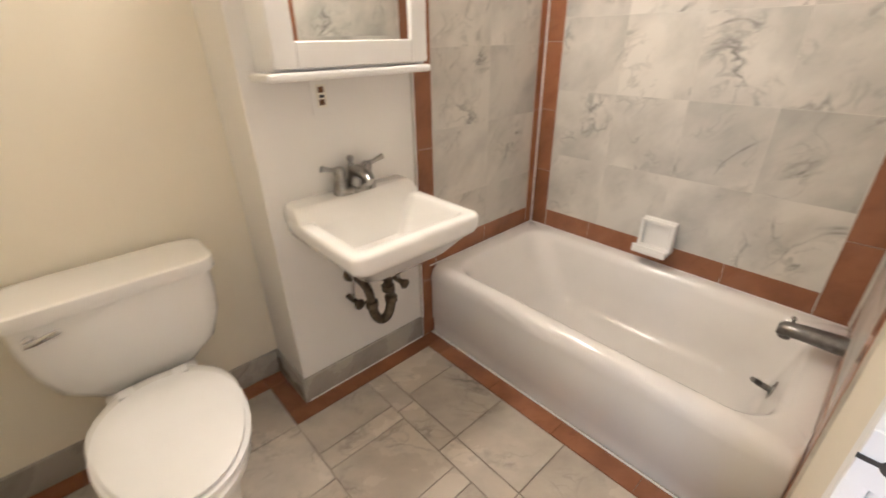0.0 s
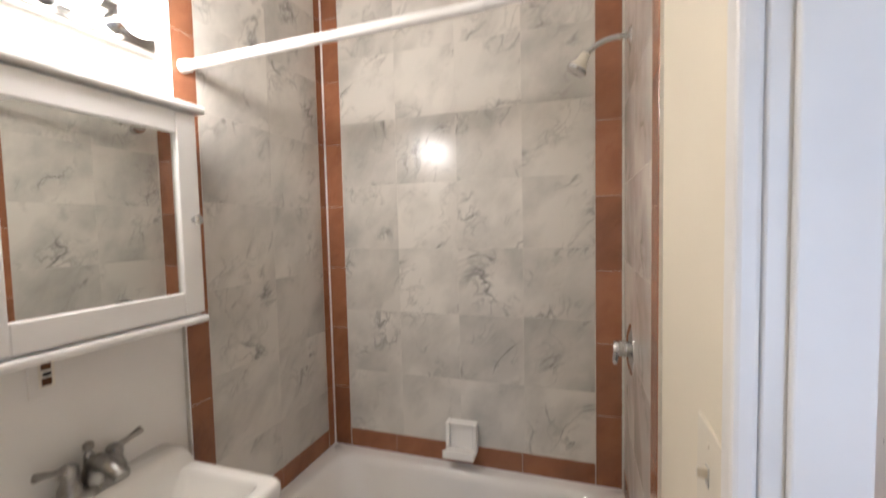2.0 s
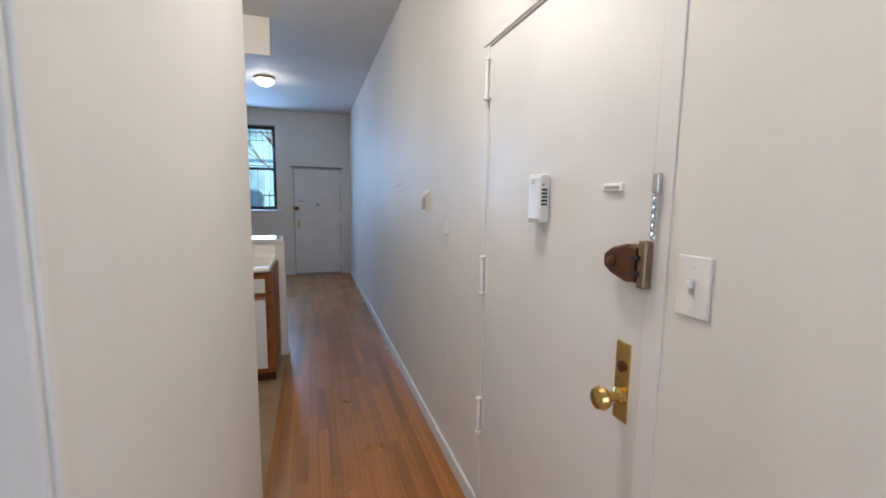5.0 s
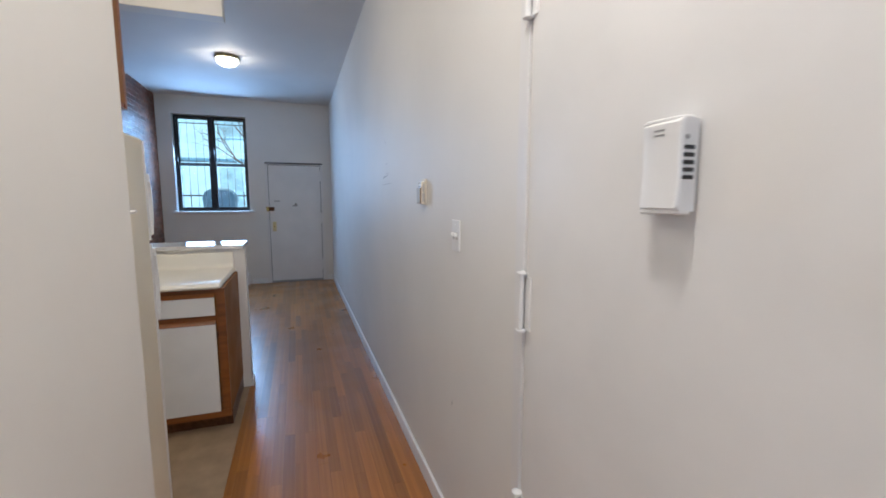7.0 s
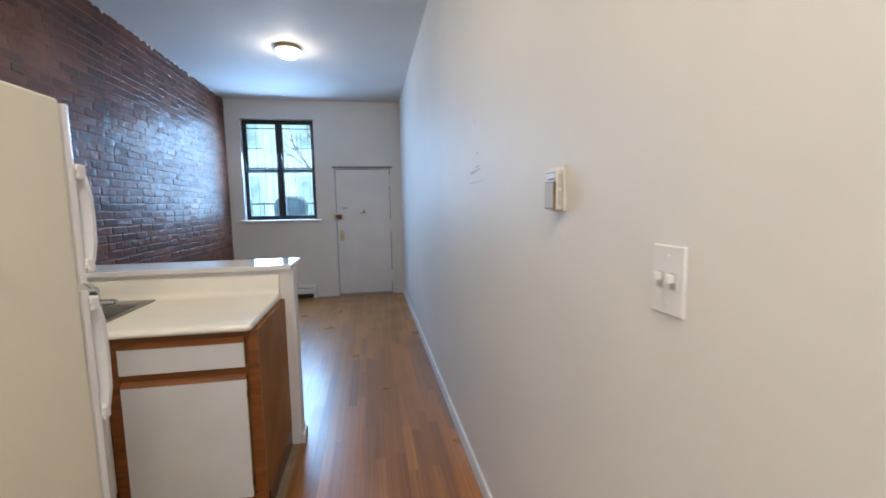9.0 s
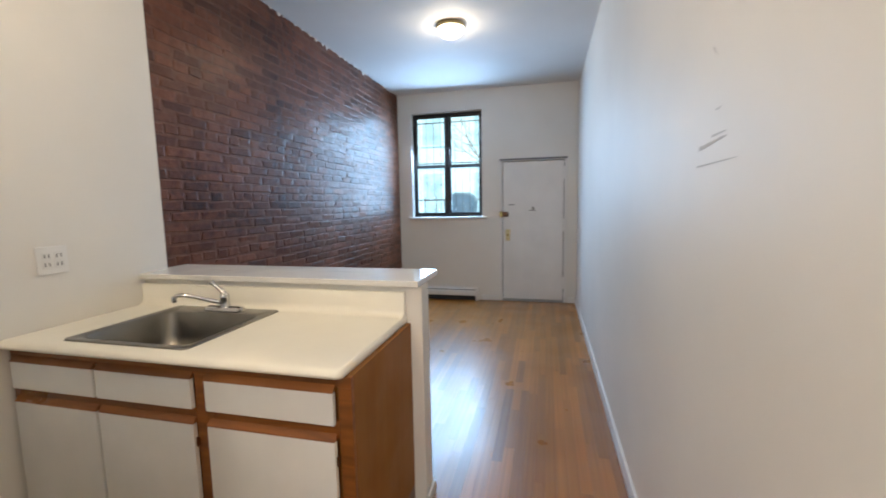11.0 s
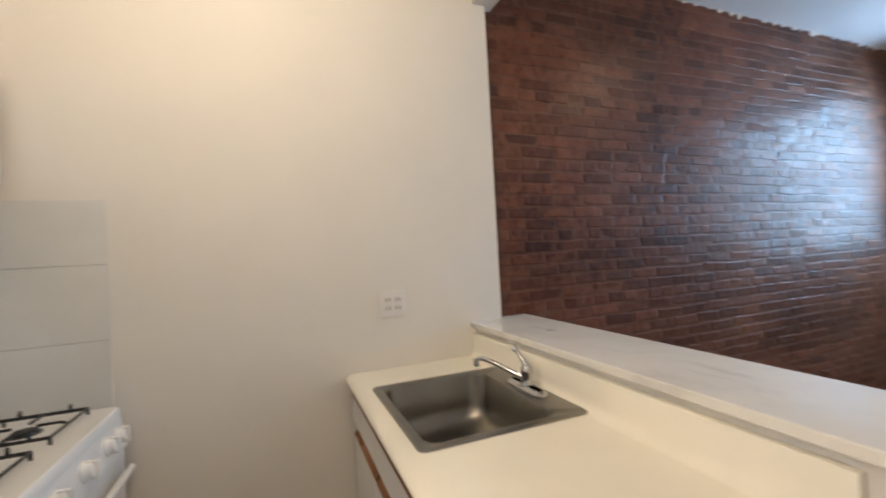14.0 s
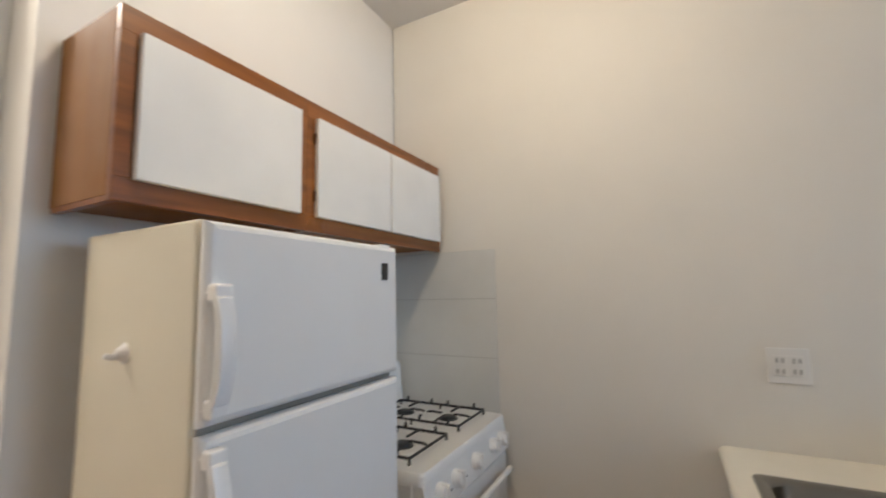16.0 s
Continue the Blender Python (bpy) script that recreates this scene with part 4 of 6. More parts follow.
        part("lever", tube([(fx + sx * 0.05, fy, fz + 0.083), (fx + sx * 0.085, fy - 0.003, fz + 0.09), (fx + sx * 0.12, fy - 0.006, fz + 0.101)], [0.011, 0.0075, 0.011], 8), DARKCHROME, h, smooth=True)
    p = thing("drain_trap", (0.92, 1.5, 0.3), "dark tarnished brass drain trap under the sink", "drain pipe")
    part("tailpiece", tube([(0.895, 1.39, 0.66), (0.896, 1.41, 0.545)], 0.0155, 14), TARNISH, p, smooth=True)
    part("elbow", tube(arc([(0.896, 1.41, 0.56), (0.898, 1.415, 0.5), (0.925, 1.44, 0.515), (0.93, 1.45, 0.46)], 8), 0.0175, 14), TARNISH, p, smooth=True)
    part("trap_bend", tube(arc([(0.93, 1.45, 0.47), (0.932, 1.45, 0.345), (0.848, 1.455, 0.345), (0.85, 1.46, 0.47)], 14), 0.0185, 14), TARNISH, p, smooth=True)
    part("outlet_arm", tube(arc([(0.85, 1.46, 0.465), (0.85, 1.465, 0.535), (0.86, 1.53, 0.525), (0.87, 1.625, 0.515)], 8), 0.0165, 14), TARNISH, p, smooth=True)
    for nx, ny, nz in ((0.897, 1.412, 0.522), (0.93, 1.45, 0.442), (0.85, 1.46, 0.45)):
        part("slip_nut", lathe((nx, ny, nz), (0, 0, 1), [(0, 0.0245), (0.022, 0.0245), (0.023, 0.02)], 8), TARNISH, p)
    part("wall_flange", lathe((0.87, 1.624, 0.515), (0, -1, 0), [(0, 0.036), (0.004, 0.035), (0.01, 0.022)], 18), TARNISH, p, smooth=True)
    for sx, vx in ((-1, 0.845), (1, 1.065)):
        v = thing("stop_valve", (vx, 1.6, 0.42), "small tarnished supply valve under the sink", "valve", "supply valves")
        part("body", tube([(vx, 1.624, 0.42), (vx, 1.56, 0.42)], 0.012, 10), TARNISH, v, smooth=True)
        part("handle", lathe((vx, 1.555, 0.42), (0, -1, 0), [(0, 0.008), (0.01, 0.022), (0.018, 0.022), (0.022, 0.008)], 8), TARNISH, v)
        part("supply_tube", tube(arc([(vx, 1.58, 0.43), (vx, 1.58, 0.55), (vx + (0.9 - vx) * 0.6, 1.57, 0.6), (0.9 + sx * 0.05, 1.55, 0.72)], 8), 0.006, 8), CHROME, v, smooth=True)


def medicine_cabinet():
    c = thing("medicine_cabinet", (0.92, 1.55, 1.24), "white wooden mirror cabinet with a small shelf", "cabinet")
    x0, x1, yf = 0.655, 1.175, 1.5
    part("body", solid((x0, x1, yf, 1.623, 1.26, 1.86), bevel=0.003), TRIM, c)
    part("cornice", solid((x0 - 0.02, x1 + 0.03, yf - 0.03, 1.6235, 1.86, 1.885), bevel=0.008), TRIM, c)
    part("shelf", solid((x0 - 0.025, x1 + 0.012, 1.475, 1.6235, 1.237, 1.26), bevel=0.008), TRIM, c)
    d = part("door", solid((x0, x1, yf - 0.006, yf - 0.001, 1.268, 1.852)), TRIM, c)
    for q in ((x0, x0 + 0.065, 1.268, 1.852), (x1 - 0.065, x1, 1.268, 1.852)):
        part("stile", solid((q[0], q[1], yf - 0.02, yf - 0.006, q[2], q[3]), bevel=0.003, seg=1), TRIM, d)
    for q in ((1.268, 1.335), (1.79, 1.852)):
        part("rail", solid((x0 + 0.065, x1 - 0.065, yf - 0.02, yf - 0.006, *q), bevel=0.003, seg=1), TRIM, d)
    part("mirror", solid((x0 + 0.065, x1 - 0.065, yf - 0.0105, yf - 0.0065, 1.335, 1.79)), MIRROR, d, "clear mirror")
    part("knob", lathe((1.15, yf - 0.02, 1.545), (0, -1, 0), [(0, 0.008), (0.008, 0.006), (0.014, 0.014), (0.022, 0.015), (0.027, 0.008), (0.028, 0.001)], 16), CHROME, d, "chrome knob", smooth=True)


def outlet(name, place, along, out, w, h, label, slots=1, mat=PLASTIC):
    """Wall plate with sockets; along and out are the wall's directions."""
    a, o = Vector(along), Vector(out)
    P = Vector(place)

    def slab(u0, u1, z0, z1, d0, d1, bevel=0.0):
        pts = [P + a * u + o * d + Vector((0, 0, z)) for u in (u0, u1) for d in (d0, d1) for z in (z0, z1)]
        lo = [min(p[i] for p in pts) for i in range(3)]
        hi = [max(p[i] for p in pts) for i in range(3)]
        return solid((lo[0], hi[0], lo[1], hi[1], lo[2], hi[2]), bevel=bevel)

    t = thing(name, place, label, "wall outlet")
    part("plate", slab(-w / 2, w / 2, -h / 2, h / 2, 0.0, 0.006, 0.002), mat, t)
    for k in range(slots):
        u = (k - (slots - 1) / 2) * 0.046
        s = part("socket", slab(u - 0.017, u + 0.017, -0.034, 0.034, 0.006, 0.009, 0.0012), APPLIANCE, t)
        for z in (-0.018, 0.018):
            part("slot", slab(u - 0.011, u - 0.005, z - 0.008, z + 0.008, 0.0088, 0.0094), GREYPLASTIC, s)
            part("slot", slab(u + 0.005, u + 0.011, z - 0.008, z + 0.008, 0.0088, 0.0094), GREYPLASTIC, s)
    return t, slab


def tub():
    t = thing("bathtub", (1.65, 0.92, 0.03), "white enamelled steel bathtub built in between tiled walls", "bathtub")
    x0, x1, y0, y1 = 1.262, 2.022, 0.236, 1.606

    def basin_ring(d, z, r, e=0.0):
        return rrect(x0 + 0.075 + d, x1 - 0.055 - d, y0 + 0.07 + d + e * 0.3, y1 - 0.075 - d - e, r, z, 8)

    outer = [rrect(x0 + d, x1, y0, y1, r, z, 8) for d, r, z in ((0.012, 0.004, 0.026), (0.012, 0.004, 0.1), (0.004, 0.004, 0.115), (0.004, 0.006, 0.28), (0.0, 0.008, 0.335), (0.002, 0.012, 0.362), (0.009, 0.018, 0.383), (0.021, 0.026, 0.396), (0.036, 0.034, 0.402), (0.05, 0.04, 0.404))]
    part("body", loft(outer + [basin_ring(-0.012, 0.402, 0.12), basin_ring(0.0, 0.394, 0.12), basin_ring(0.015, 0.36, 0.13), basin_ring(0.035, 0.22, 0.14, 0.05), basin_ring(0.06, 0.12, 0.15, 0.1), basin_ring(0.1, 0.085, 0.13, 0.12), basin_ring(0.18, 0.075, 0.1, 0.12)]), TUBWHITE, t, smooth=True)
    part("drain", lathe((1.69, 0.52, 0.0765), (0, 0, 1), [(0, 0.03), (0.004, 0.028), (0.004, 0.01)], 18), CHROME, t, smooth=True)
    ov = part("overflow_plate", lathe((1.7, 0.347, 0.25), (0, 1, 0.12), [(0, 0.037), (0.004, 0.036), (0.008, 0.026), (0.012, 0.01)], 20), DARKCHROME, t, "chrome overflow plate", smooth=True)
    part("trip_lever", tube([(1.7, 0.35, 0.25), (1.7, 0.385, 0.256), (1.66, 0.405, 0.29)], [0.011, 0.011, 0.009], 8), DULLCHROME, ov, smooth=True)
    s = thing("tub_spout", (1.73, 0.24, 0.49), "dark tarnished chrome tub spout on the tiled wall", "spout")
    part("body", loft([[(1.73 + r * math.cos(a), y, 0.487 + dz + r * 0.9 * math.sin(a)) for a in (2 * math.pi * k / 16 for k in range(16))] for y, r, dz in ((0.232, 0.034, 0), (0.25, 0.034, 0), (0.34, 0.029, -0.004), (0.39, 0.027, -0.01), (0.402, 0.02, -0.016))]), DULLCHROME, s, smooth=True)
    part("nozzle", tube([(1.73, 0.378, 0.477), (1.73, 0.38, 0.447)], [0.019, 0.018], 14), DULLCHROME, s, smooth=True)
    part("diverter", lathe((1.73, 0.372, 0.505), (0, 0, 1), [(0, 0.005), (0.012, 0.005), (0.016, 0.008), (0.022, 0.006)], 10), CHROME, s, smooth=True)
    v = thing("shower_valve", (1.785, 0.235, 1.065), "chrome shower valve with a lever handle on tile", "shower valve")
    part("plate", lathe((1.785, 0.232, 1.065), (0, 1, 0), [(0, 0.09), (0.004, 0.088), (0.012, 0.06), (0.016, 0.03)], 28), CHROME, v, smooth=True)
    hd = part("handle", lathe((1.785, 0.245, 1.065), (0, 1, 0), [(0, 0.03), (0.026, 0.028), (0.036, 0.03), (0.046, 0.024), (0.048, 0.003)], 18), CHROME, v, smooth=True)
    part("lever", tube([(1.785, 0.275, 1.065), (1.76, 0.285, 1.045), (1.715, 0.29, 1.035)], [0.011, 0.01, 0.008], 8), CHROME, hd, smooth=True)
    h = thing("wall_shower", (1.79, 0.25, 2.14), "small chrome shower head with a yellowed plastic body", "shower head")
    part("flange", lathe((1.79, 0.232, 2.14), (0, 1, 0), [(0, 0.032), (0.004, 0.03), (0.012, 0.014)], 20), CHROME, h, smooth=True)
    part("arm", tube(arc([(1.79, 0.235, 2.14), (1.79, 0.32, 2.15), (1.79, 0.36, 2.12), (1.79, 0.385, 2.085)], 8), 0.0095, 12), CHROME, h, smooth=True)
    part("head", lathe((1.79, 0.378, 2.1), (0, 0.62, -1), [(0, 0.012), (0.01, 0.018), (0.03, 0.02), (0.055, 0.034)], 18), IVORY, h, "yellowed plastic body", smooth=True)
    part("face", lathe((1.79, 0.4075, 2.053), (0, 0.62, -1), [(0, 0.036), (0.012, 0.037), (0.016, 0.03), (0.016, 0.003)], 18), CHROME, h, smooth=True)
    r = thing("shower_rod", (1.25, 0.9, 2.06), "white telescopic shower curtain rod between tiled walls", "curtain rod")
    part("outer_tube", tube([(1.25, 1.6, 2.04), (1.25, 0.62, 2.05)], 0.0145, 12), PLASTIC, r, smooth=True)
    part("inner_tube", tube([(1.25, 0.64, 2.05), (1.25, 0.24, 2.056)], 0.0115, 12), PLASTIC, r, smooth=True)
    for y, z, x, s_ in ((1.606, 2.04, 1.25, -1), (0.236, 2.056, 1.25, 1)):
        part("end_cap", lathe((x, y, z), (0, s_, 0), [(0, 0.021), (0.03, 0.02), (0.034, 0.015)], 14), PLASTIC, r, smooth=True)
    d = thing("soap_dish", (2.0, 0.92, 0.53), "white ceramic soap dish set in the marble tile", "soap dish")
    part("back", solid((2.008, 2.03, 0.85, 0.995, 0.47, 0.615), bevel=0.006), PORCELAIN, d)
    part("rim", solid((1.985, 2.009, 0.85, 0.868, 0.48, 0.612), (1.985, 2.009, 0.977, 0.995, 0.48, 0.612), (1.99, 2.009, 0.868, 0.977, 0.594, 0.612), bevel=0.005), PORCELAIN, d)
    part("tray", solid((1.93, 2.009, 0.85, 0.995, 0.468, 0.492), (1.93, 1.945, 0.85, 0.995, 0.492, 0.506), bevel=0.006), PORCELAIN, d)


toilet(), basin(), medicine_cabinet(), tub()
bo, slab_ = outlet("bath_outlet", (0.845, 1.625, 1.178), (1, 0, 0), (0, -1, 0), 0.07, 0.114, "paint-covered wall outlet with a dark socket below the mirror cabinet", 0, PAINT)
so = part("socket", slab_(-0.016, 0.016, -0.034, 0.034, 0.006, 0.0085, 0.001), IVORY, bo, "grimy ivory socket")
for z in (-0.019, 0.019):
    part("slot", slab_(-0.011, 0.009, z - 0.009, z + 0.009, 0.0084, 0.0092), OLDBRASS, so)
part("reset_button", slab_(-0.008, 0.008, -0.005, 0.004, 0.0084, 0.0105), IRON, so)


def toggle_plate(name, place, out, label, w=0.072, h=0.116, n=1, mat=PLASTIC):
    t, slab = outlet(name, place, (1, 0, 0), out, w, h, label, 0, mat)
    t["category"] = "light switch"
    for k in range(n):
        u = (k - (n - 1) / 2) * 0.03
        # grey surround paints the shading at the toggle's edges
        part("toggle_frame", slab(u - 0.007, u + 0.007, -0.014, 0.014, 0.006, 0.0075), GASKET, t)
        part("toggle", slab(u - 0.004, u + 0.004, -0.002, 0.012, 0.007, 0.02, 0.001), mat, t)
    for z in (-0.042, 0.042):
        part("screw", slab(-0.003, 0.003, z - 0.003, z + 0.003, 0.006, 0.0072), mat, t)
    return t


toggle_plate("bath_switch", (0.852, 0.226, 1.16), (0, 1, 0), "cream light switch plate beside the bathroom door", 0.115, 0.135, 1, IVORY)
toggle_plate("hall_switch", (0.836, SOUTH, 1.285), (0, 1, 0), "white light switch plate beside the hall door", 0.072, 0.118)
toggle_plate("kitchen_switch", (2.358, SOUTH, 1.262), (0, 1, 0), "white light switch plate on the hall wall", 0.075, 0.118, n=2)


# ---- hall wall ----
def door_chime():
    c = thing("door_chime", (1.375, SOUTH, 1.44), "white plastic door chime with a slotted speaker", "door chime")
    part("cover", loft([[(x, SOUTH + y, z) for y, z in ((0.001, 1.382), (0.031 - b, 1.382), (0.037 - b, 1.387), (0.036 - b, 1.4), (0.034 - b, 1.45), (0.036 - b, 1.5), (0.037 - b, 1.514), (0.031 - b, 1.52), (0.001, 1.52))] for x, b in ((1.362, 0.004), (1.365, 0.0), (1.42, 0.001), (1.436, 0.004), (1.442, 0.012))]), PLASTIC, c, smooth=True)
    for z, h in ((1.376, 0.01), (1.516, 0.008)):
        part("lip", loft([rrect(1.3625 + e, 1.4425 - e, SOUTH + 0.001, SOUTH + 0.033 - e, 0.012, z + k) for k, e in ((0, 0.003), (0.003, 0), (h - 0.002, 0), (h, 0.003))]), PLASTIC, c, smooth=True)
    for z in (1.497, 1.504):
        part("front_slot", solid((1.393, 1.412, SOUTH + 0.033, SOUTH + 0.0362, z, z + 0.0025)), GREYPLASTIC, c)
    for i in range(5):
        part("slot", solid((1.3595, 1.3635, SOUTH + 0.01, SOUTH + 0.029, 1.43 + i * 0.011, 1.436 + i * 0.011)), IRON, c)
    part("button", lathe((1.363, SOUTH + 0.024, 1.492), (-1, 0, 0), [(0, 0.004), (0.002, 0.004)], 8), GREYPLASTIC, c)


def thermostat():
    t = thing("thermostat", (2.788, SOUTH, 1.43), "old ivory thermostat with a grey face on the wall", "thermostat")
    part("back", solid((2.744, 2.816, SOUTH, SOUTH + 0.008, 1.374, 1.492), bevel=0.003), IVORY, t)
    part("cover", solid((2.752, 2.811, SOUTH + 0.008, SOUTH + 0.025, 1.377, 1.481), bevel=0.004), IVORY, t)
    part("side_vent", solid((2.7505, 2.753, SOUTH + 0.011, SOUTH + 0.02, 1.388, 1.428), (2.7505, 2.753, SOUTH + 0.011, SOUTH + 0.02, 1.434, 1.47)), GASKET, t, "recessed vent in the side")
    part("face_rim", solid((2.753, 2.8105, SOUTH + 0.024, SOUTH + 0.03, 1.379, 1.451), bevel=0.001, seg=1), BRONZE, t, "dull bronze rim")
    part("face", solid((2.757, 2.807, SOUTH + 0.0295, SOUTH + 0.0315, 1.383, 1.447), bevel=0.001, seg=1), GASKET, t, "brushed grey face")
    part("dial_slot", solid((2.76, 2.798, SOUTH + 0.0245, SOUTH + 0.0262, 1.455, 1.459)), OLDBRASS, t)
    part("top_seam", solid((2.756, 2.807, SOUTH + 0.0245, SOUTH + 0.0258, 1.473, 1.4745)), OLDBRASS, t)


door_chime(), thermostat()
SCUFF = material("scuff_grey", (0.55, 0.53, 0.5), 0.7, var=0.2, scale=60, bump=0)
sc = tagged(new("wall_scuffs"), "faint grey scuff marks on the white hall wall", "scuff marks", "", "structure")
sc.location, ORG[sc] = (3.65, SOUTH, 1.53), Vector((3.65, SOUTH, 1.53))
for xa, za, xb, zb, w in ((3.52, 1.5, 3.77, 1.496, 0.0025), (3.58, 1.556, 3.76, 1.543, 0.006), (3.585, 1.568, 3.67, 1.566, 0.003), (3.62, 1.63, 3.65, 1.628, 0.003), (3.66, 1.76, 3.69, 1.79, 0.003)):
    part("scuff", loft([[(xa, y, za - w / 3), (xb, y, zb - w), (xb, y, zb + w), (xa, y, za + w / 3)] for y in (SOUTH - 0.002, SOUTH + 0.0008)]), SCUFF, sc)
CRACK = part("crack", solid((2.4, 2.404, SOUTH - 0.002, SOUTH + 0.0008, 0.56, 0.585)), SCUFF, sc)


# ---- kitchen ----
def refrigerator():
    f = thing("refrigerator", (2.5, 0.5, 0), "white two-door top-freezer refrigerator with textured doors", "refrigerator")
    y0, y1 = 0.284, 0.868
    part("body", solid((2.275, 2.684, y0, y1, 0.03, 1.612), bevel=0.006), FRIDGESIDE, f, "cream-white cabinet with warm lamplight put into its colour")
    part("gasket", solid((2.684, 2.692, y0 + 0.008, y1 - 0.008, 0.12, 1.6)), FRIDGEGAP, f)
    part("base_grille", solid((2.684, 2.7, y0 + 0.01, y1 - 0.01, 0.03, 0.1), bevel=0.004), GREYPLASTIC, f)
    for nm, z0, z1, h0, h1 in (("freezer_door", 1.246, 1.607, 1.276, 1.48), ("fridge_door", 0.112, 1.233, 0.95, 1.202)):
        d = part(nm, loft([[(x, y, z) for y, z in ((y0 + e, z0 + e), (y1 - e, z0 + e), (y1 - e, z1 - e), (y0 + e, z1 - e))] for x, e in ((2.692, 0.002), (2.704, 0), (2.712, 0.003), (2.718, 0.008), (2.721, 0.016))]), APPLIANCE, f)
        hz = [(2.718, h0), (2.742, h0 + 0.012), (2.754, h0 + 0.05), (2.757, (h0 + h1) / 2), (2.754, h1 - 0.05), (2.742, h1 - 0.012), (2.718, h1)]
        part("handle", loft([[(x + dx, y0 + 0.016 + dy, z) for dx, dy in ((-0.01, -0.016), (0.005, -0.014), (0.009, 0), (0.005, 0.014), (-0.01, 0.016))] for x, z in hz]), PLASTIC, d, smooth=True)
        for za, zb in ((h0 - 0.012, h0 + 0.02), (h1 - 0.02, h1 + 0.012)):
            part("handle_foot", solid((2.717, 2.744, y0 + 0.0, y0 + 0.034, za, zb), bevel=0.005), PLASTIC, d)
        if nm == "freezer_door":
            part("badge", solid((2.72, 2.724, 0.786, 0.814, 1.508, 1.556), bevel=0.001, seg=1), IRON, d, "small black badge")
    part("hinge_cover", solid((2.6, 2.7, y1 - 0.06, y1 - 0.01, 1.604, 1.6135), bevel=0.003), PLASTIC, f)
    for fy in (y0 + 0.05, y1 - 0.05):
        part("foot", solid((2.3, 2.35, fy - 0.02, fy + 0.02, 0.002, 0.03), (2.58, 2.63, fy - 0.02, fy + 0.02, 0.002, 0.03)), GREYPLASTIC, f)
    k = thing("adhesive_hook", (2.46, y0 + 0.003, 1.362), "white plastic hook stuck on the refrigerator side", "hook")
    part("base", lathe((2.46, y0 + 0.003, 1.362), (0, -1, 0), [(0, 0.022), (0.004, 0.021), (0.008, 0.015), (0.016, 0.012), (0.019, 0.007)], 18), PLASTIC, k, smooth=True)
    part("prong", tube([(2.46, y0 - 0.008, 1.36), (2.46, y0 - 0.024, 1.357), (2.46, y0 - 0.035, 1.361)], [0.008, 0.006, 0.005], 8), PLASTIC, k, smooth=True)


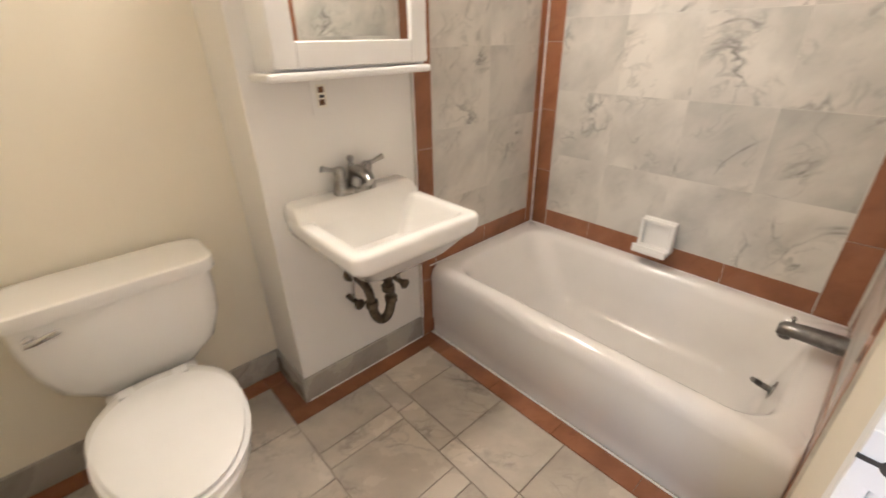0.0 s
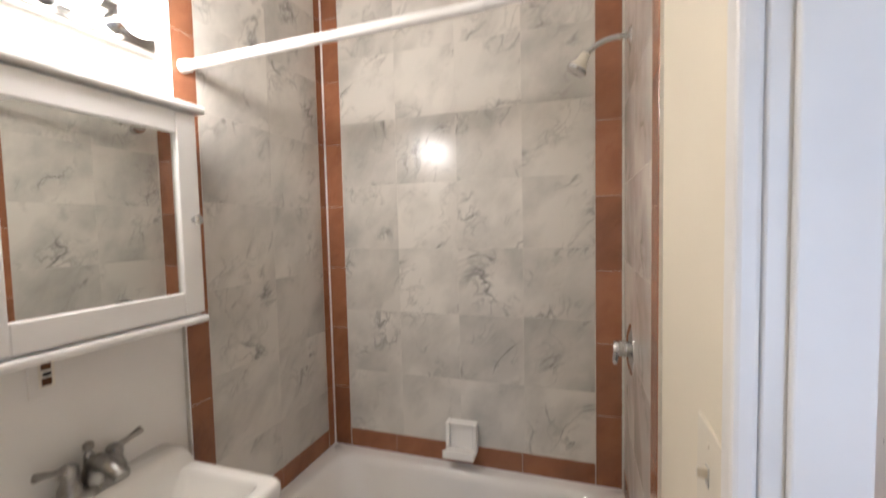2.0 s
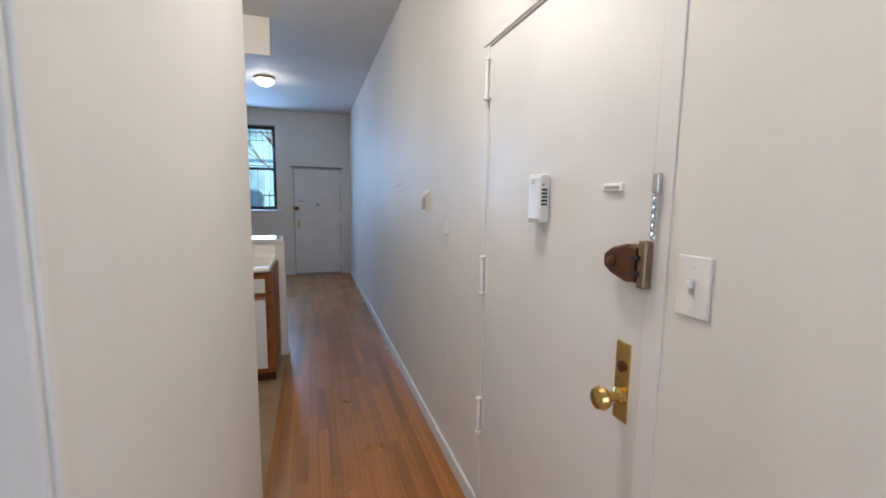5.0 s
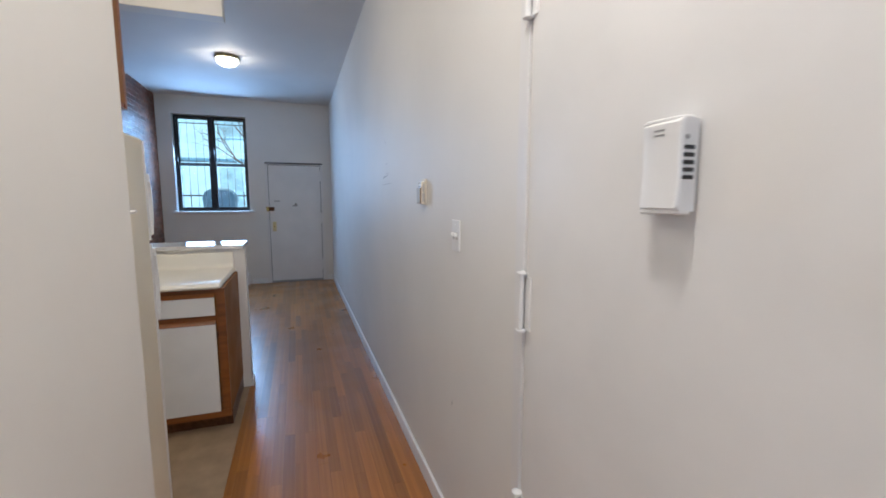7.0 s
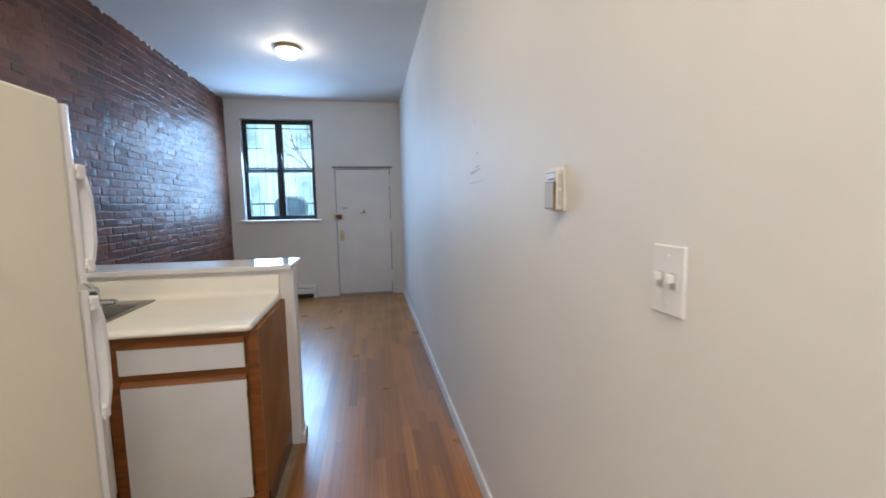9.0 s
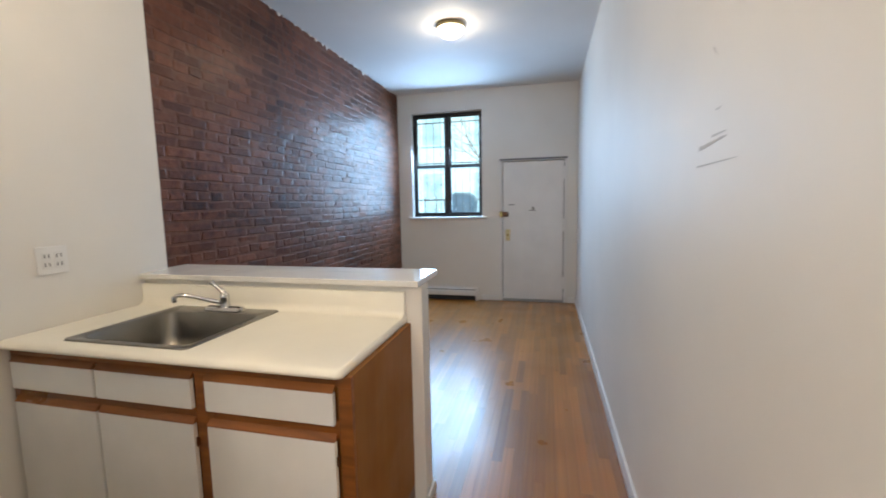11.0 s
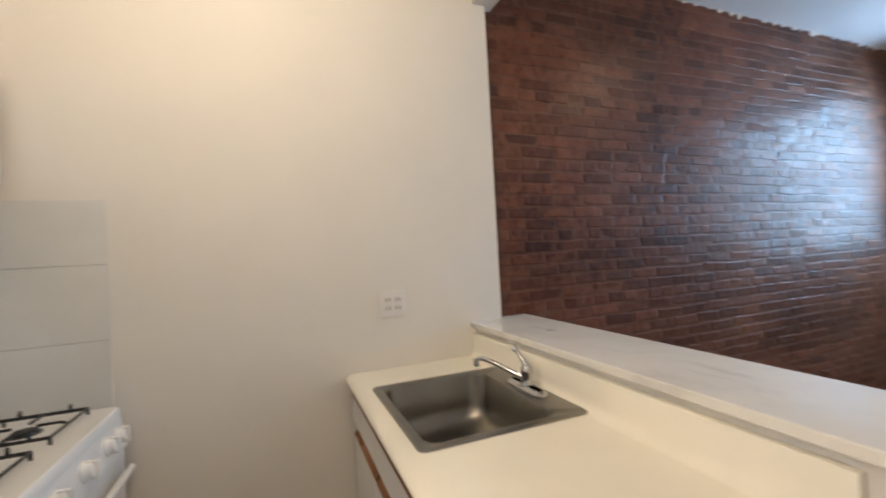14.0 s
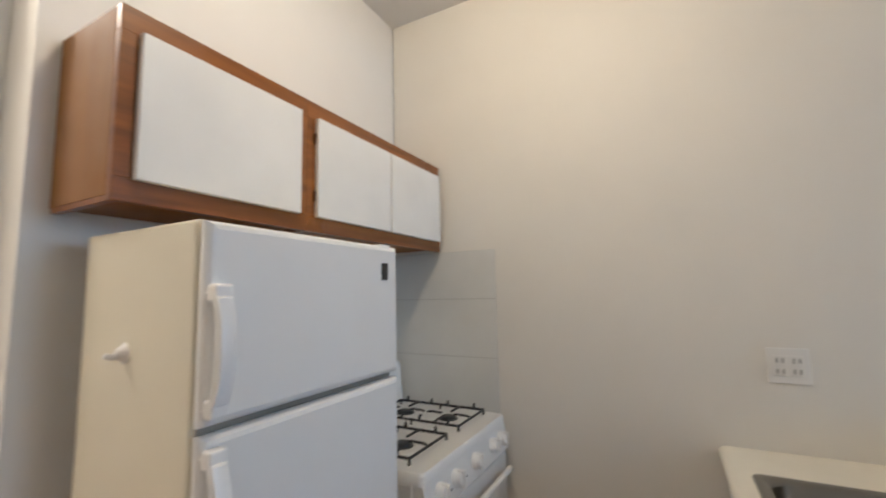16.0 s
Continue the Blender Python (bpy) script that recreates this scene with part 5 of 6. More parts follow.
def stove():
    s = thing("gas_stove", (2.5, 1.27, 0), "white enamel gas stove with black grates", "stove")
    y0, y1 = 0.93, 1.625
    part("body", solid((2.22, 2.72, y0, y1, 0.03, 0.905), bevel=0.004), APPLIANCE, s)
    part("cooktop", loft([rrect(2.2 + d, 2.76 - d, y0 + d, y1 - d, 0.02, z) for z, d in ((0.905, 0), (0.932, 0.0), (0.94, 0.006), (0.938, 0.02))]), APPLIANCE, s, smooth=True)
    part("backguard", loft([[(2.2 - 0.02 + x, y, z) for x, y in ((0, y0), (0.05 - e, y0), (0.05 - e, y1), (0, y1))] for z, e in ((0.93, 0), (1.1, 0.012), (1.13, 0.02), (1.14, 0.04))]), APPLIANCE, s)
    part("control_panel", loft([[(x, y0 + 0.004, z), (x, y1 - 0.004, z), (x2, y1 - 0.004, z2), (x2, y0 + 0.004, z2)] for x, z, x2, z2 in ((2.722, 0.8, 2.722, 0.905), (2.775, 0.805, 2.757, 0.905))]), APPLIANCE, s)
    part("oven_door", solid((2.722, 2.765, y0 + 0.006, y1 - 0.006, 0.22, 0.79), bevel=0.006), APPLIANCE, s)
    part("oven_handle", tube([(2.8, y0 + 0.06, 0.74), (2.8, y1 - 0.06, 0.74)], 0.012, 10), PLASTIC, s, smooth=True)
    part("drawer", solid((2.722, 2.76, y0 + 0.006, y1 - 0.006, 0.05, 0.21), bevel=0.006), APPLIANCE, s)
    part("plinth", solid((2.24, 2.69, y0 + 0.01, y1 - 0.01, 0.003, 0.03)), GREYPLASTIC, s)
    for i, y in enumerate((1.02, 1.13, 1.29, 1.46, 1.55)):
        k = part("knob", lathe((2.765, y, 0.858), (1, 0, 0.16), [(0, 0.03), (0.006, 0.03), (0.01, 0.025), (0.026, 0.022), (0.03, 0.015)], 18), PLASTIC, s, "white burner knob", smooth=True)
        part("grip", solid((2.772, 2.802, y - 0.006, y + 0.006, 0.834, 0.888), bevel=0.002, seg=1), PLASTIC, k)
        if i < 4:
            part("knob_mark", solid((2.7685, 2.7715, y + 0.038, y + 0.075, 0.838, 0.842)), IRON, s)
    for cy in (1.105, 1.455):
        for cx in (2.355, 2.57):
            b = part("burner", lathe((cx, cy, 0.936), (0, 0, 1), [(0, 0.044), (0.006, 0.042), (0.009, 0.034), (0.015, 0.032), (0.018, 0.026), (0.019, 0.003)], 20), IRON, s, "black burner cap", smooth=True)
            part("bowl", lathe((cx, cy, 0.9385), (0, 0, 1), [(0, 0.088), (0.003, 0.085), (0.002, 0.06), (0.0025, 0.05)], 28), APPLIANCE, b, "white enamel burner well", smooth=True)
        g = part("grate", tube([(2.25, cy - 0.125, 0.958), (2.68, cy - 0.125, 0.958), (2.68, cy + 0.125, 0.958), (2.25, cy + 0.125, 0.958), (2.25, cy - 0.125, 0.958)], 0.0055, 6), IRON, s, "black wire grate", smooth=True)
        for cx in (2.355, 2.57):
            for dx, dy in ((1, 0), (-1, 0), (0, 1), (0, -1)):
                part("finger", tube([(cx + dx * 0.1, cy + dy * 0.125, 0.958), (cx + dx * 0.085, cy + dy * 0.1, 0.962), (cx + dx * 0.03, cy + dy * 0.032, 0.962)], 0.005, 6), IRON, g, smooth=True)
        for gx in (2.25, 2.68, 2.465):
            for gy in (-0.125, 0.125):
                part("leg", tube([(gx, cy + gy, 0.959), (gx, cy + gy, 0.936)], 0.005, 6), IRON, g, smooth=True)
        for gx in (2.29, 2.42, 2.505, 2.635):
            for gy in (-0.125, 0.125):
                part("prong", tube([(gx, cy + gy, 0.956), (gx, cy + gy, 0.974), (gx + 0.004, cy + gy * 0.93, 0.98)], [0.006, 0.006, 0.005], 6), IRON, g, smooth=True)


def cabinet_face(c, x, out, y0, y1, z0, z1, name, hinge="", mat=LAMINATE):
    """A slab front with a bevelled oak lip along its top."""
    d = part(name, solid((min(x, x + out * 0.018), max(x, x + out * 0.018), y0, y1, z0, z1), bevel=0.002, seg=1), mat, c)
    if hinge:
        y = y0 - 0.004 if hinge == "low" else y1 + 0.004
        for z in (z0 + 0.05, z1 - 0.085):
            part("hinge", solid((min(x, x + out * 0.012), max(x, x + out * 0.009), y - 0.004, y + 0.004, z, z + 0.034), bevel=0.002, seg=1), OLDBRASS, d, "small dark hinge")
    return d


def upper_cabinets():
    x0, xf, z0, z1 = 2.172, 2.45, 1.67, 2.096
    for ya, yb, doors in ((0.246, 0.765, ((0.282, 0.728),)), (0.765, 1.635, ((0.797, 1.196), (1.206, 1.612)))):
        c = thing("wall_cabinet", (2.3, (ya + yb) / 2, z0), "orange oak wall cabinet with white laminate doors", "cabinet", "upper kitchen cabinets")
        part("body", solid((x0, xf - 0.02, ya, yb, z0 + 0.012, z1), bevel=0.001, seg=1), OAKV, c)
        fr = part("face_frame", solid((xf - 0.02, xf, ya, yb, z0, z0 + 0.05), (xf - 0.02, xf, ya, yb, z1 - 0.058, z1), (xf - 0.02, xf, ya, ya + 0.036, z0 + 0.05, z1 - 0.058), (xf - 0.02, xf, yb - 0.03, yb, z0 + 0.05, z1 - 0.058), bevel=0.001, seg=1), OAK, c, "orange oak face frame")
        for k, (a, b) in enumerate(doors):
            cabinet_face(c, xf + 0.001, 1, a, b, z0 + 0.047, z1 - 0.054, "door", "low" if (k == 0 and len(doors) == 2) else "")
        part("bottom_rail", solid((x0 + 0.002, xf - 0.021, ya + 0.002, ya + 0.02, z0, z0 + 0.012)), OAK, c)


def base_cabinets():
    xb, xf, z1 = 4.178, 3.585, 0.879
    for ya, yb, cols, hinges in ((0.19, 0.735, ((0.245, 0.725),), ("low",)), (0.735, 1.653, ((0.782, 1.204), (1.217, 1.628)), ("low", ""))):
        c = thing("base_cabinet", (3.88, (ya + yb) / 2, 0.003), "white laminate base cabinet with orange oak frame", "cabinet", "lower kitchen cabinets")
        part("body", solid((xf + 0.02, xb, ya, yb, 0.11, z1 if ya < 0.5 else 0.715), bevel=0.001, seg=1), OAKV, c, "oak veneer side panel")
        part("toe_kick", solid((xf + 0.06, xb, ya + 0.002, yb, 0.003, 0.11)), OLDBRASS, c, "dark recessed toe kick")
        part("face_frame", solid((xf, xf + 0.02, ya, yb, 0.085, 0.132), (xf, xf + 0.02, ya, yb, 0.842, z1), (xf, xf + 0.02, ya + 0.045, yb - 0.026, 0.672, 0.73), (xf, xf + 0.02, ya, ya + 0.045, 0.132, 0.842), (xf, xf + 0.02, yb - 0.026, yb, 0.132, 0.842), bevel=0.001, seg=1), OAK, c, "orange oak face frame")
        for (a, b), hg in zip(cols, hinges):
            cabinet_face(c, xf - 0.001, -1, a, b, 0.722, 0.83, "drawer_front")
            part("finger_lip", loft([[(xf + dx, y, z) for y, z in ((a, 0.83), (b, 0.83), (b, 0.83 + h), (a, 0.83 + h))] for dx, h in ((-0.0195, 0.003), (-0.001, 0.022))]), OAK, c, "oak finger pull")
            cabinet_face(c, xf - 0.001, -1, a, b, 0.13, 0.668, "door", hg)
            part("finger_lip", loft([[(xf + dx, y, z) for y, z in ((a, 0.668), (b, 0.668), (b, 0.668 + h), (a, 0.668 + h))] for dx, h in ((-0.0195, 0.003), (-0.001, 0.022))]), OAK, c, "oak finger pull")


def worktop():
    w = thing("countertop", (3.86, 0.92, 0.876), "cream laminate countertop with a low backsplash", "countertop")
    xa, xb, ya, yb = 3.545, 4.178, 0.205, 1.653
    sx0, sx1, sy0, sy1 = 3.625, 4.135, 0.852, 1.388
    prof = [(0.881, 0.012), (0.885, 0.004), (0.891, 0.0), (0.898, 0.001), (0.906, 0.007), (0.911, 0.015), (0.914, 0.028)]
    r = 0.026

    def outline(d, z):
        return [(xa + d + r, ya + d * 0.3, z), (xb, ya + d * 0.3, z), (xb, yb, z), (xa + d, yb, z)] + [(xa + d + r - r * math.cos(a), ya + d * 0.3 + r - r * math.sin(a), z) for a in (radians(90 * k / 6) for k in range(6))]

    bm = loft([outline(d, z) for z, d in prof], cap0=False, cap1=False)
    # top round the sink's cut-out
    z, d = 0.914, 0.028
    ys = ya + d * 0.3
    arc_pts = [(xa + d + r - r * math.cos(q), ys + r - r * math.sin(q), z) for q in (radians(90 * k / 6) for k in range(7))]
    for poly in (arc_pts + [(sx0, ys, z), (sx0, yb, z), (xa + d, yb, z)], [(sx0, ys, z), (sx1, ys, z), (sx1, sy0, z), (sx0, sy0, z)], [(sx0, sy1, z), (sx1, sy1, z), (sx1, yb, z), (sx0, yb, z)], [(sx1, ys, z), (xb, ys, z), (xb, yb, z), (sx1, yb, z)]):
        bm.faces.new([bm.verts.new(p) for p in poly])
    hole = [bm.verts.new(p) for p in ((sx0, sy0, z), (sx1, sy0, z), (sx1, sy1, z), (sx0, sy1, z))]
    low = [bm.verts.new((v.co.x, v.co.y, 0.881)) for v in hole]
    for i in range(4):
        bm.faces.new((hole[i], hole[(i + 1) % 4], low[(i + 1) % 4], low[i]))
    bmesh.ops.remove_doubles(bm, verts=bm.verts, dist=0.0002)
    bmesh.ops.recalc_face_normals(bm, faces=bm.faces)
    part("top", bm, COUNTER, w, smooth=True)
    part("backsplash", loft([[(x, y, z) for x, z in ((4.178, 0.9135), (4.122, 0.9145), (4.138, 0.9175), (4.149, 0.925), (4.156, 0.938), (4.158, 0.955), (4.158, 1.014), (4.161, 1.02), (4.167, 1.022), (4.178, 1.022))] for y in (0.212, 1.653)]), COUNTER, w, "coved cream backsplash", smooth=True)
    s = thing("kitchen_sink", (3.89, 1.13, 0.915), "square stainless steel sink set in the countertop", "sink")
    x0, x1, y0, y1 = 3.606, 4.15, 0.828, 1.41
    part("bowl", loft([rrect(x0 + a, x1 - b, y0 + c, y1 - c, rr, z, 6) for a, b, c, rr, z in ((0, 0, 0, 0.025, 0.914), (0.002, 0.002, 0.002, 0.025, 0.9195), (0.012, 0.012, 0.012, 0.025, 0.9205), (0.03, 0.095, 0.03, 0.05, 0.918), (0.036, 0.1, 0.036, 0.055, 0.91), (0.043, 0.106, 0.043, 0.065, 0.8), (0.052, 0.115, 0.052, 0.075, 0.765), (0.07, 0.13, 0.07, 0.085, 0.744), (0.1, 0.155, 0.1, 0.085, 0.733), (0.17, 0.21, 0.2, 0.05, 0.728))], cap0=False), STEEL, s, smooth=True)
    part("drain", lathe((3.86, 1.13, 0.7285), (0, 0, 1), [(0, 0.045), (0.003, 0.044), (0.002, 0.03), (0.0, 0.004)], 20), CHROME, s, smooth=True)
    f = thing("kitchen_faucet", (4.09, 1.1, 0.92), "chrome single-lever kitchen faucet", "faucet")
    part("base", loft([rrect(4.065 + d, 4.115 - d, 0.985 + d, 1.195 - d, 0.02, z) for z, d in ((0.92, 0), (0.93, 0), (0.938, 0.006), (0.94, 0.015))]), CHROME, f, smooth=True)
    part("body", lathe((4.095, 1.09, 0.938), (0, 0, 1), [(0, 0.024), (0.012, 0.021), (0.035, 0.02), (0.045, 0.022), (0.058, 0.021), (0.068, 0.014), (0.071, 0.003)], 18), CHROME, f, smooth=True)
    part("spout", tube(arc([(4.09, 1.1, 0.958), (4.065, 1.14, 0.97), (4.035, 1.19, 0.994), (4.0, 1.24, 1.018), (3.988, 1.258, 1.016), (3.983, 1.265, 0.996)], 12), 0.0088, 12), CHROME, f, smooth=True)
    part("aerator", lathe((3.983, 1.265, 1.005), (0, 0, -1), [(0, 0.0115), (0.026, 0.0115), (0.028, 0.008)], 12), CHROME, f, smooth=True)
    lv = part("lever", tube([(4.098, 1.088, 0.993), (4.096, 1.105, 1.014), (4.09, 1.128, 1.036), (4.086, 1.14, 1.048)], [0.016, 0.01, 0.0075, 0.008], 10), CHROME, f, smooth=True)
    part("lever_tip", lathe((4.086, 1.138, 1.046), (-0.1, 0.8, 0.6), [(0, 0.0085), (0.008, 0.012), (0.018, 0.012), (0.022, 0.007)], 12), CHROME, lv, smooth=True)


def bar_top():
    b = thing("bar_top", (4.33, 0.9, 1.045), "polished white marble bar top on the half wall", "bar counter")
    part("slab", solid((4.152, 4.49, 0.142, 1.704, 1.0465, 1.074), bevel=0.004), BARMARBLE, b)
    part("grommet", lathe((4.335, 1.27, 1.0735), (0, 0, 1), [(0, 0.022), (0.0016, 0.021), (0.001, 0.012), (0.0008, 0.002)], 18), GREYPLASTIC, b, "small grey cable grommet")


refrigerator(), stove(), upper_cabinets(), base_cabinets(), worktop(), bar_top()
outlet("kitchen_outlet", (3.768, NORTH, 1.2), (1, 0, 0), (0, -1, 0), 0.117, 0.118, "white double wall outlet above the counter", 2)


def heater():
    h = thing("baseboard_heater", (8.27, 1.1, 0), "long white metal baseboard heater under the window", "heater")
    y0, y1 = 0.53, 1.7
    part("back", solid((8.315, 8.332, y0, y1, 0.02, 0.18)), TRIM, h)
    part("cover", loft([[(x, y0 + 0.05, z), (x, y1, z), (x + 0.006, y1, z), (x + 0.006, y0 + 0.05, z)] for x, z in ((8.262, 0.07), (8.258, 0.082), (8.258, 0.138), (8.266, 0.15))]), TRIM, h)
    part("hood", loft([[(8.268, y, 0.164), (8.315, y, 0.182), (8.315, y, 0.176), (8.27, y, 0.159)] for y in (y0 + 0.05, y1)]), TRIM, h)
    # near-black block paints the shade inside the heater, below its cover
    part("fin_core", solid((8.274, 8.3145, y0 + 0.05, y1, 0.006, 0.157)), DARK, h)
    part("end_cap", solid((8.252, 8.332, y0, y0 + 0.05, 0.0, 0.185), bevel=0.005), TRIM, h)


heater()


# ---- pieces: tiles, planks, bricks ----
def block(name, sx, sy, sz, mat, ease=0.0015):
    """A small mesh block centred on its place; eased outer edges."""
    bm = solid((-sx / 2, sx / 2, -sy / 2, sy / 2, -sz / 2, sz / 2), bevel=ease, seg=1)
    me = bpy.data.meshes.new(name)
    bm.normal_update()
    bm.to_mesh(me)
    bm.free()
    me.materials.append(mat)
    return me


BLOCKS = {}


def piece(name, parent, x0, x1, y0, y1, z0, z1, mat, ease=0.0015):
    key = (name, mat.name, *(round(v, 3) for v in (x1 - x0, y1 - y0, z1 - z0)))
    if key not in BLOCKS:
        BLOCKS[key] = block(name, x1 - x0, y1 - y0, z1 - z0, mat, ease)
    ob = new(name, BLOCKS[key])
    ob.parent = parent
    ob.location = Vector(((x0 + x1) / 2, (y0 + y1) / 2, (z0 + z1) / 2)) - ORG[parent]
    return ob


def cuts(a, b, step, first=None):
    """Edges from a to b, a whole step apart after the first."""
    out, p = [a], a + (first or step)
    while p < b - 0.02:
        out.append(p)
        p += step
    return out + [b]


G = 0.0006
TILE = 0.303
# east wall over the tub, with red border strips
east = structure("tiled_wall_east", solid((2.0241, 2.0395, 0.226, 1.625, 0.03, H)), GROUT, "polished grey marble tile wall with red marble borders", "wall")
for z0, z1 in zip(cuts(0.5, H, TILE), cuts(0.5, H, TILE)[1:]):
    for y0, y1 in zip(cuts(0.345, 1.512, 0.292), cuts(0.345, 1.512, 0.292)[1:]):
        piece("tile", east, 2.0235, 2.032, y0 + G, y1 - G, z0 + G, z1 - G, MARBLE, 0.0004)
for y0, y1 in ((0.345, 0.65), (0.65, 0.955), (0.955, 1.26), (1.26, 1.512)):
    piece("border_tile", east, 2.0225, 2.032, y0 + G, y1 - G, 0.405, 0.498, REDSTONE)
for y0, y1 in ((0.242, 0.343), (1.514, 1.603)):
    for z0, z1 in zip(cuts(0.405, H, TILE), cuts(0.405, H, TILE)[1:]):
        piece("border_tile", east, 2.0225, 2.032, y0 + G, y1 - G, z0 + G, z1 - G, REDSTONE)
# north wall
north = structure("tiled_wall_north", solid((1.21, 2.024, 1.6096, 1.6245, 0.03, H)), GROUT, "polished grey marble tile wall at the foot of the tub", "wall")
for z0, z1 in zip(cuts(0.5, H, TILE, 0.2), cuts(0.5, H, TILE, 0.2)[1:]):
    for x0, x1 in zip(cuts(1.302, 1.968, 0.333), cuts(1.302, 1.968, 0.333)[1:]):
        piece("tile", north, x0 + G, x1 - G, 1.609, 1.6175, z0 + G, z1 - G, MARBLE, 0.0004)
for x0, x1 in ((1.302, 1.63), (1.63, 1.968)):
    piece("border_tile", north, x0 + G, x1 - G, 1.608, 1.6175, 0.405, 0.498, REDSTONE)
for x0, x1, za in ((1.21, 1.3, 0.03), (1.97, 2.022, 0.405)):
    for z0, z1 in zip(cuts(za, H, TILE), cuts(za, H, TILE)[1:]):
        piece("border_tile", north, x0 + G, x1 - G, 1.608, 1.6175, z0 + G, z1 - G, REDSTONE)
# south wall with the shower fittings
southt = structure("tiled_wall_south", solid((1.235, 2.024, 0.2205, 0.2339, 0.03, H)), GROUT, "polished grey marble tile wall with the shower fittings", "wall")
for z0, z1 in zip(cuts(0.5, H, TILE, 0.25), cuts(0.5, H, TILE, 0.25)[1:]):
    for x0, x1 in zip(cuts(1.332, 2.021, 0.345), cuts(1.332, 2.021, 0.345)[1:]):
        piece("tile", southt, x0 + G, x1 - G, 0.226, 0.2345, z0 + G, z1 - G, MARBLE, 0.0004)
for x0, x1, za in ((1.235, 1.33, 0.03),):
    for z0, z1 in zip(cuts(za, H, TILE), cuts(za, H, TILE)[1:]):
        piece("border_tile", southt, x0 + G, x1 - G, 0.226, 0.2355, z0 + G, z1 - G, REDSTONE)
for x0, x1 in ((1.332, 1.63), (1.63, 2.021)):
    piece("border_tile", southt, x0 + G, x1 - G, 0.226, 0.2355, 0.405, 0.498, REDSTONE)
# bathroom floor: red border, marble field
bf = bpy.data.objects["floor_bath"]
ZB0, ZB1 = 0.024, 0.03
for y0, y1 in zip(cuts(0.24, 1.535, 0.305), cuts(0.24, 1.535, 0.305)[1:]):
    piece("border_tile", bf, 1.178, 1.262, y0 + G, y1 - G, ZB0, ZB1, REDSTONE)
for x0, x1 in ((0.515, 0.85), (0.85, 1.262)):
    piece("border_tile", bf, x0 + G, x1 - G, 1.537, 1.609, ZB0, ZB1, REDSTONE)
piece("border_tile", bf, 0.515, 0.589, 1.611, 1.79, ZB0, ZB1, REDSTONE)
for x0, x1 in zip(cuts(-0.42, 0.589, 0.31), cuts(-0.42, 0.589, 0.31)[1:]):
    piece("border_tile", bf, x0 + G, x1 - G, 1.792, 1.865, ZB0, ZB1, REDSTONE)
J = 0.0018
# squares with narrow strips between them
LEFT = ((0.24, 0.52), (0.52, 0.6), (0.6, 0.88), (0.88, 1.16), (1.16, 1.24), (1.24, 1.535))
FIELD = (((-0.42, -0.2), LEFT), ((-0.2, 0.1), LEFT), ((0.1, 0.185), ((0.24, 0.7), (0.7, 1.0), (1.0, 1.28), (1.28, 1.535))), ((0.185, 0.513), LEFT),
         ((0.513, 0.83), ((0.24, 0.56), (0.56, 0.64), (0.64, 0.92), (0.92, 1.0), (1.0, 1.28), (1.28, 1.36), (1.36, 1.535))),
         ((0.83, 0.915), ((0.24, 0.5), (0.5, 0.79), (0.79, 1.08), (1.08, 1.32), (1.32, 1.535))),
         ((0.915, 1.176), ((0.24, 0.5), (0.5, 0.79), (0.79, 1.08), (1.08, 1.36), (1.36, 1.535))))
for (x0, x1), rows in FIELD:
    for y0, y1 in rows:
        piece("tile", bf, x0 + J, x1 - J, y0 + J, y1 - J, ZB0, ZB1, FLOORMARBLE)
for x0, x1 in ((-0.42, -0.2), (-0.2, 0.12), (0.12, 0.513)):
    piece("tile", bf, x0 + J, x1 - J, 1.535 + J, 1.79 - J, ZB0, ZB1, FLOORMARBLE)
# white caulk beads
structure("trim_caulk", solid((2.0165, 2.0235, 1.602, 1.609, 0.404, H), (1.262, 2.0165, 1.603, 1.609, 0.402, 0.4065), (2.0165, 2.0235, 0.241, 1.602, 0.402, 0.4065), (1.2085, 1.212, 1.606, 1.609, 0.14, H), (1.2585, 1.2655, 0.24, 1.606, 0.0295, 0.0335), (0.605, 1.2, 1.606, 1.611, 0.0295, 0.0335)), PLASTIC, "thin white caulk lines along tub and tile edges", "caulk")
# splash panels beside the stove
sp = structure("splash_panel", solid((2.172, 2.73, NORTH - 0.003, NORTH - 0.0005, 0.9, 1.669)), GASKET, "pale grey wall panels beside the stove", "wall panel")
for z0, z1 in ((0.9, 1.17), (1.17, 1.44), (1.44, 1.669)):
    piece("panel", sp, 2.173, 2.73, NORTH - 0.0065, NORTH - 0.003, z0 + 0.001, z1 - 0.001, SPLASH)

# strip floor: boards along the hall, random lengths
rng = random.Random(11)
boards = []
W = 0.0572
row = 0
y = SOUTH
while y < 1.7:
    yb = min(y + W, 1.706)
    x = -1.4 + rng.uniform(-0.8, 0)
    while x < FRONT:
        x1 = x + rng.choice((0.45, 0.6, 0.75, 0.9, 1.2, 1.5))
        a, b = max(x, -1.4), min(x1, FRONT)
        if y > 0.13:
            a = max(a, 4.285)
        if b - a > 0.03:
            boards.append((a, b, y, yb))
        x = x1
    y += W
near = [q for q in boards if q[0] < 5.6 and q[1] > 0.2 and q[2] < 0.6]
near = near[:300]
chosen = set(near)
for a, b, y0, y1 in near:
    piece("plank", floor, a + 0.0002, b - 0.0002, y0 + 0.0001, y1 - 0.0001, -0.012, 0.0, PLANK, 0.0004)
vs, fs = [], []
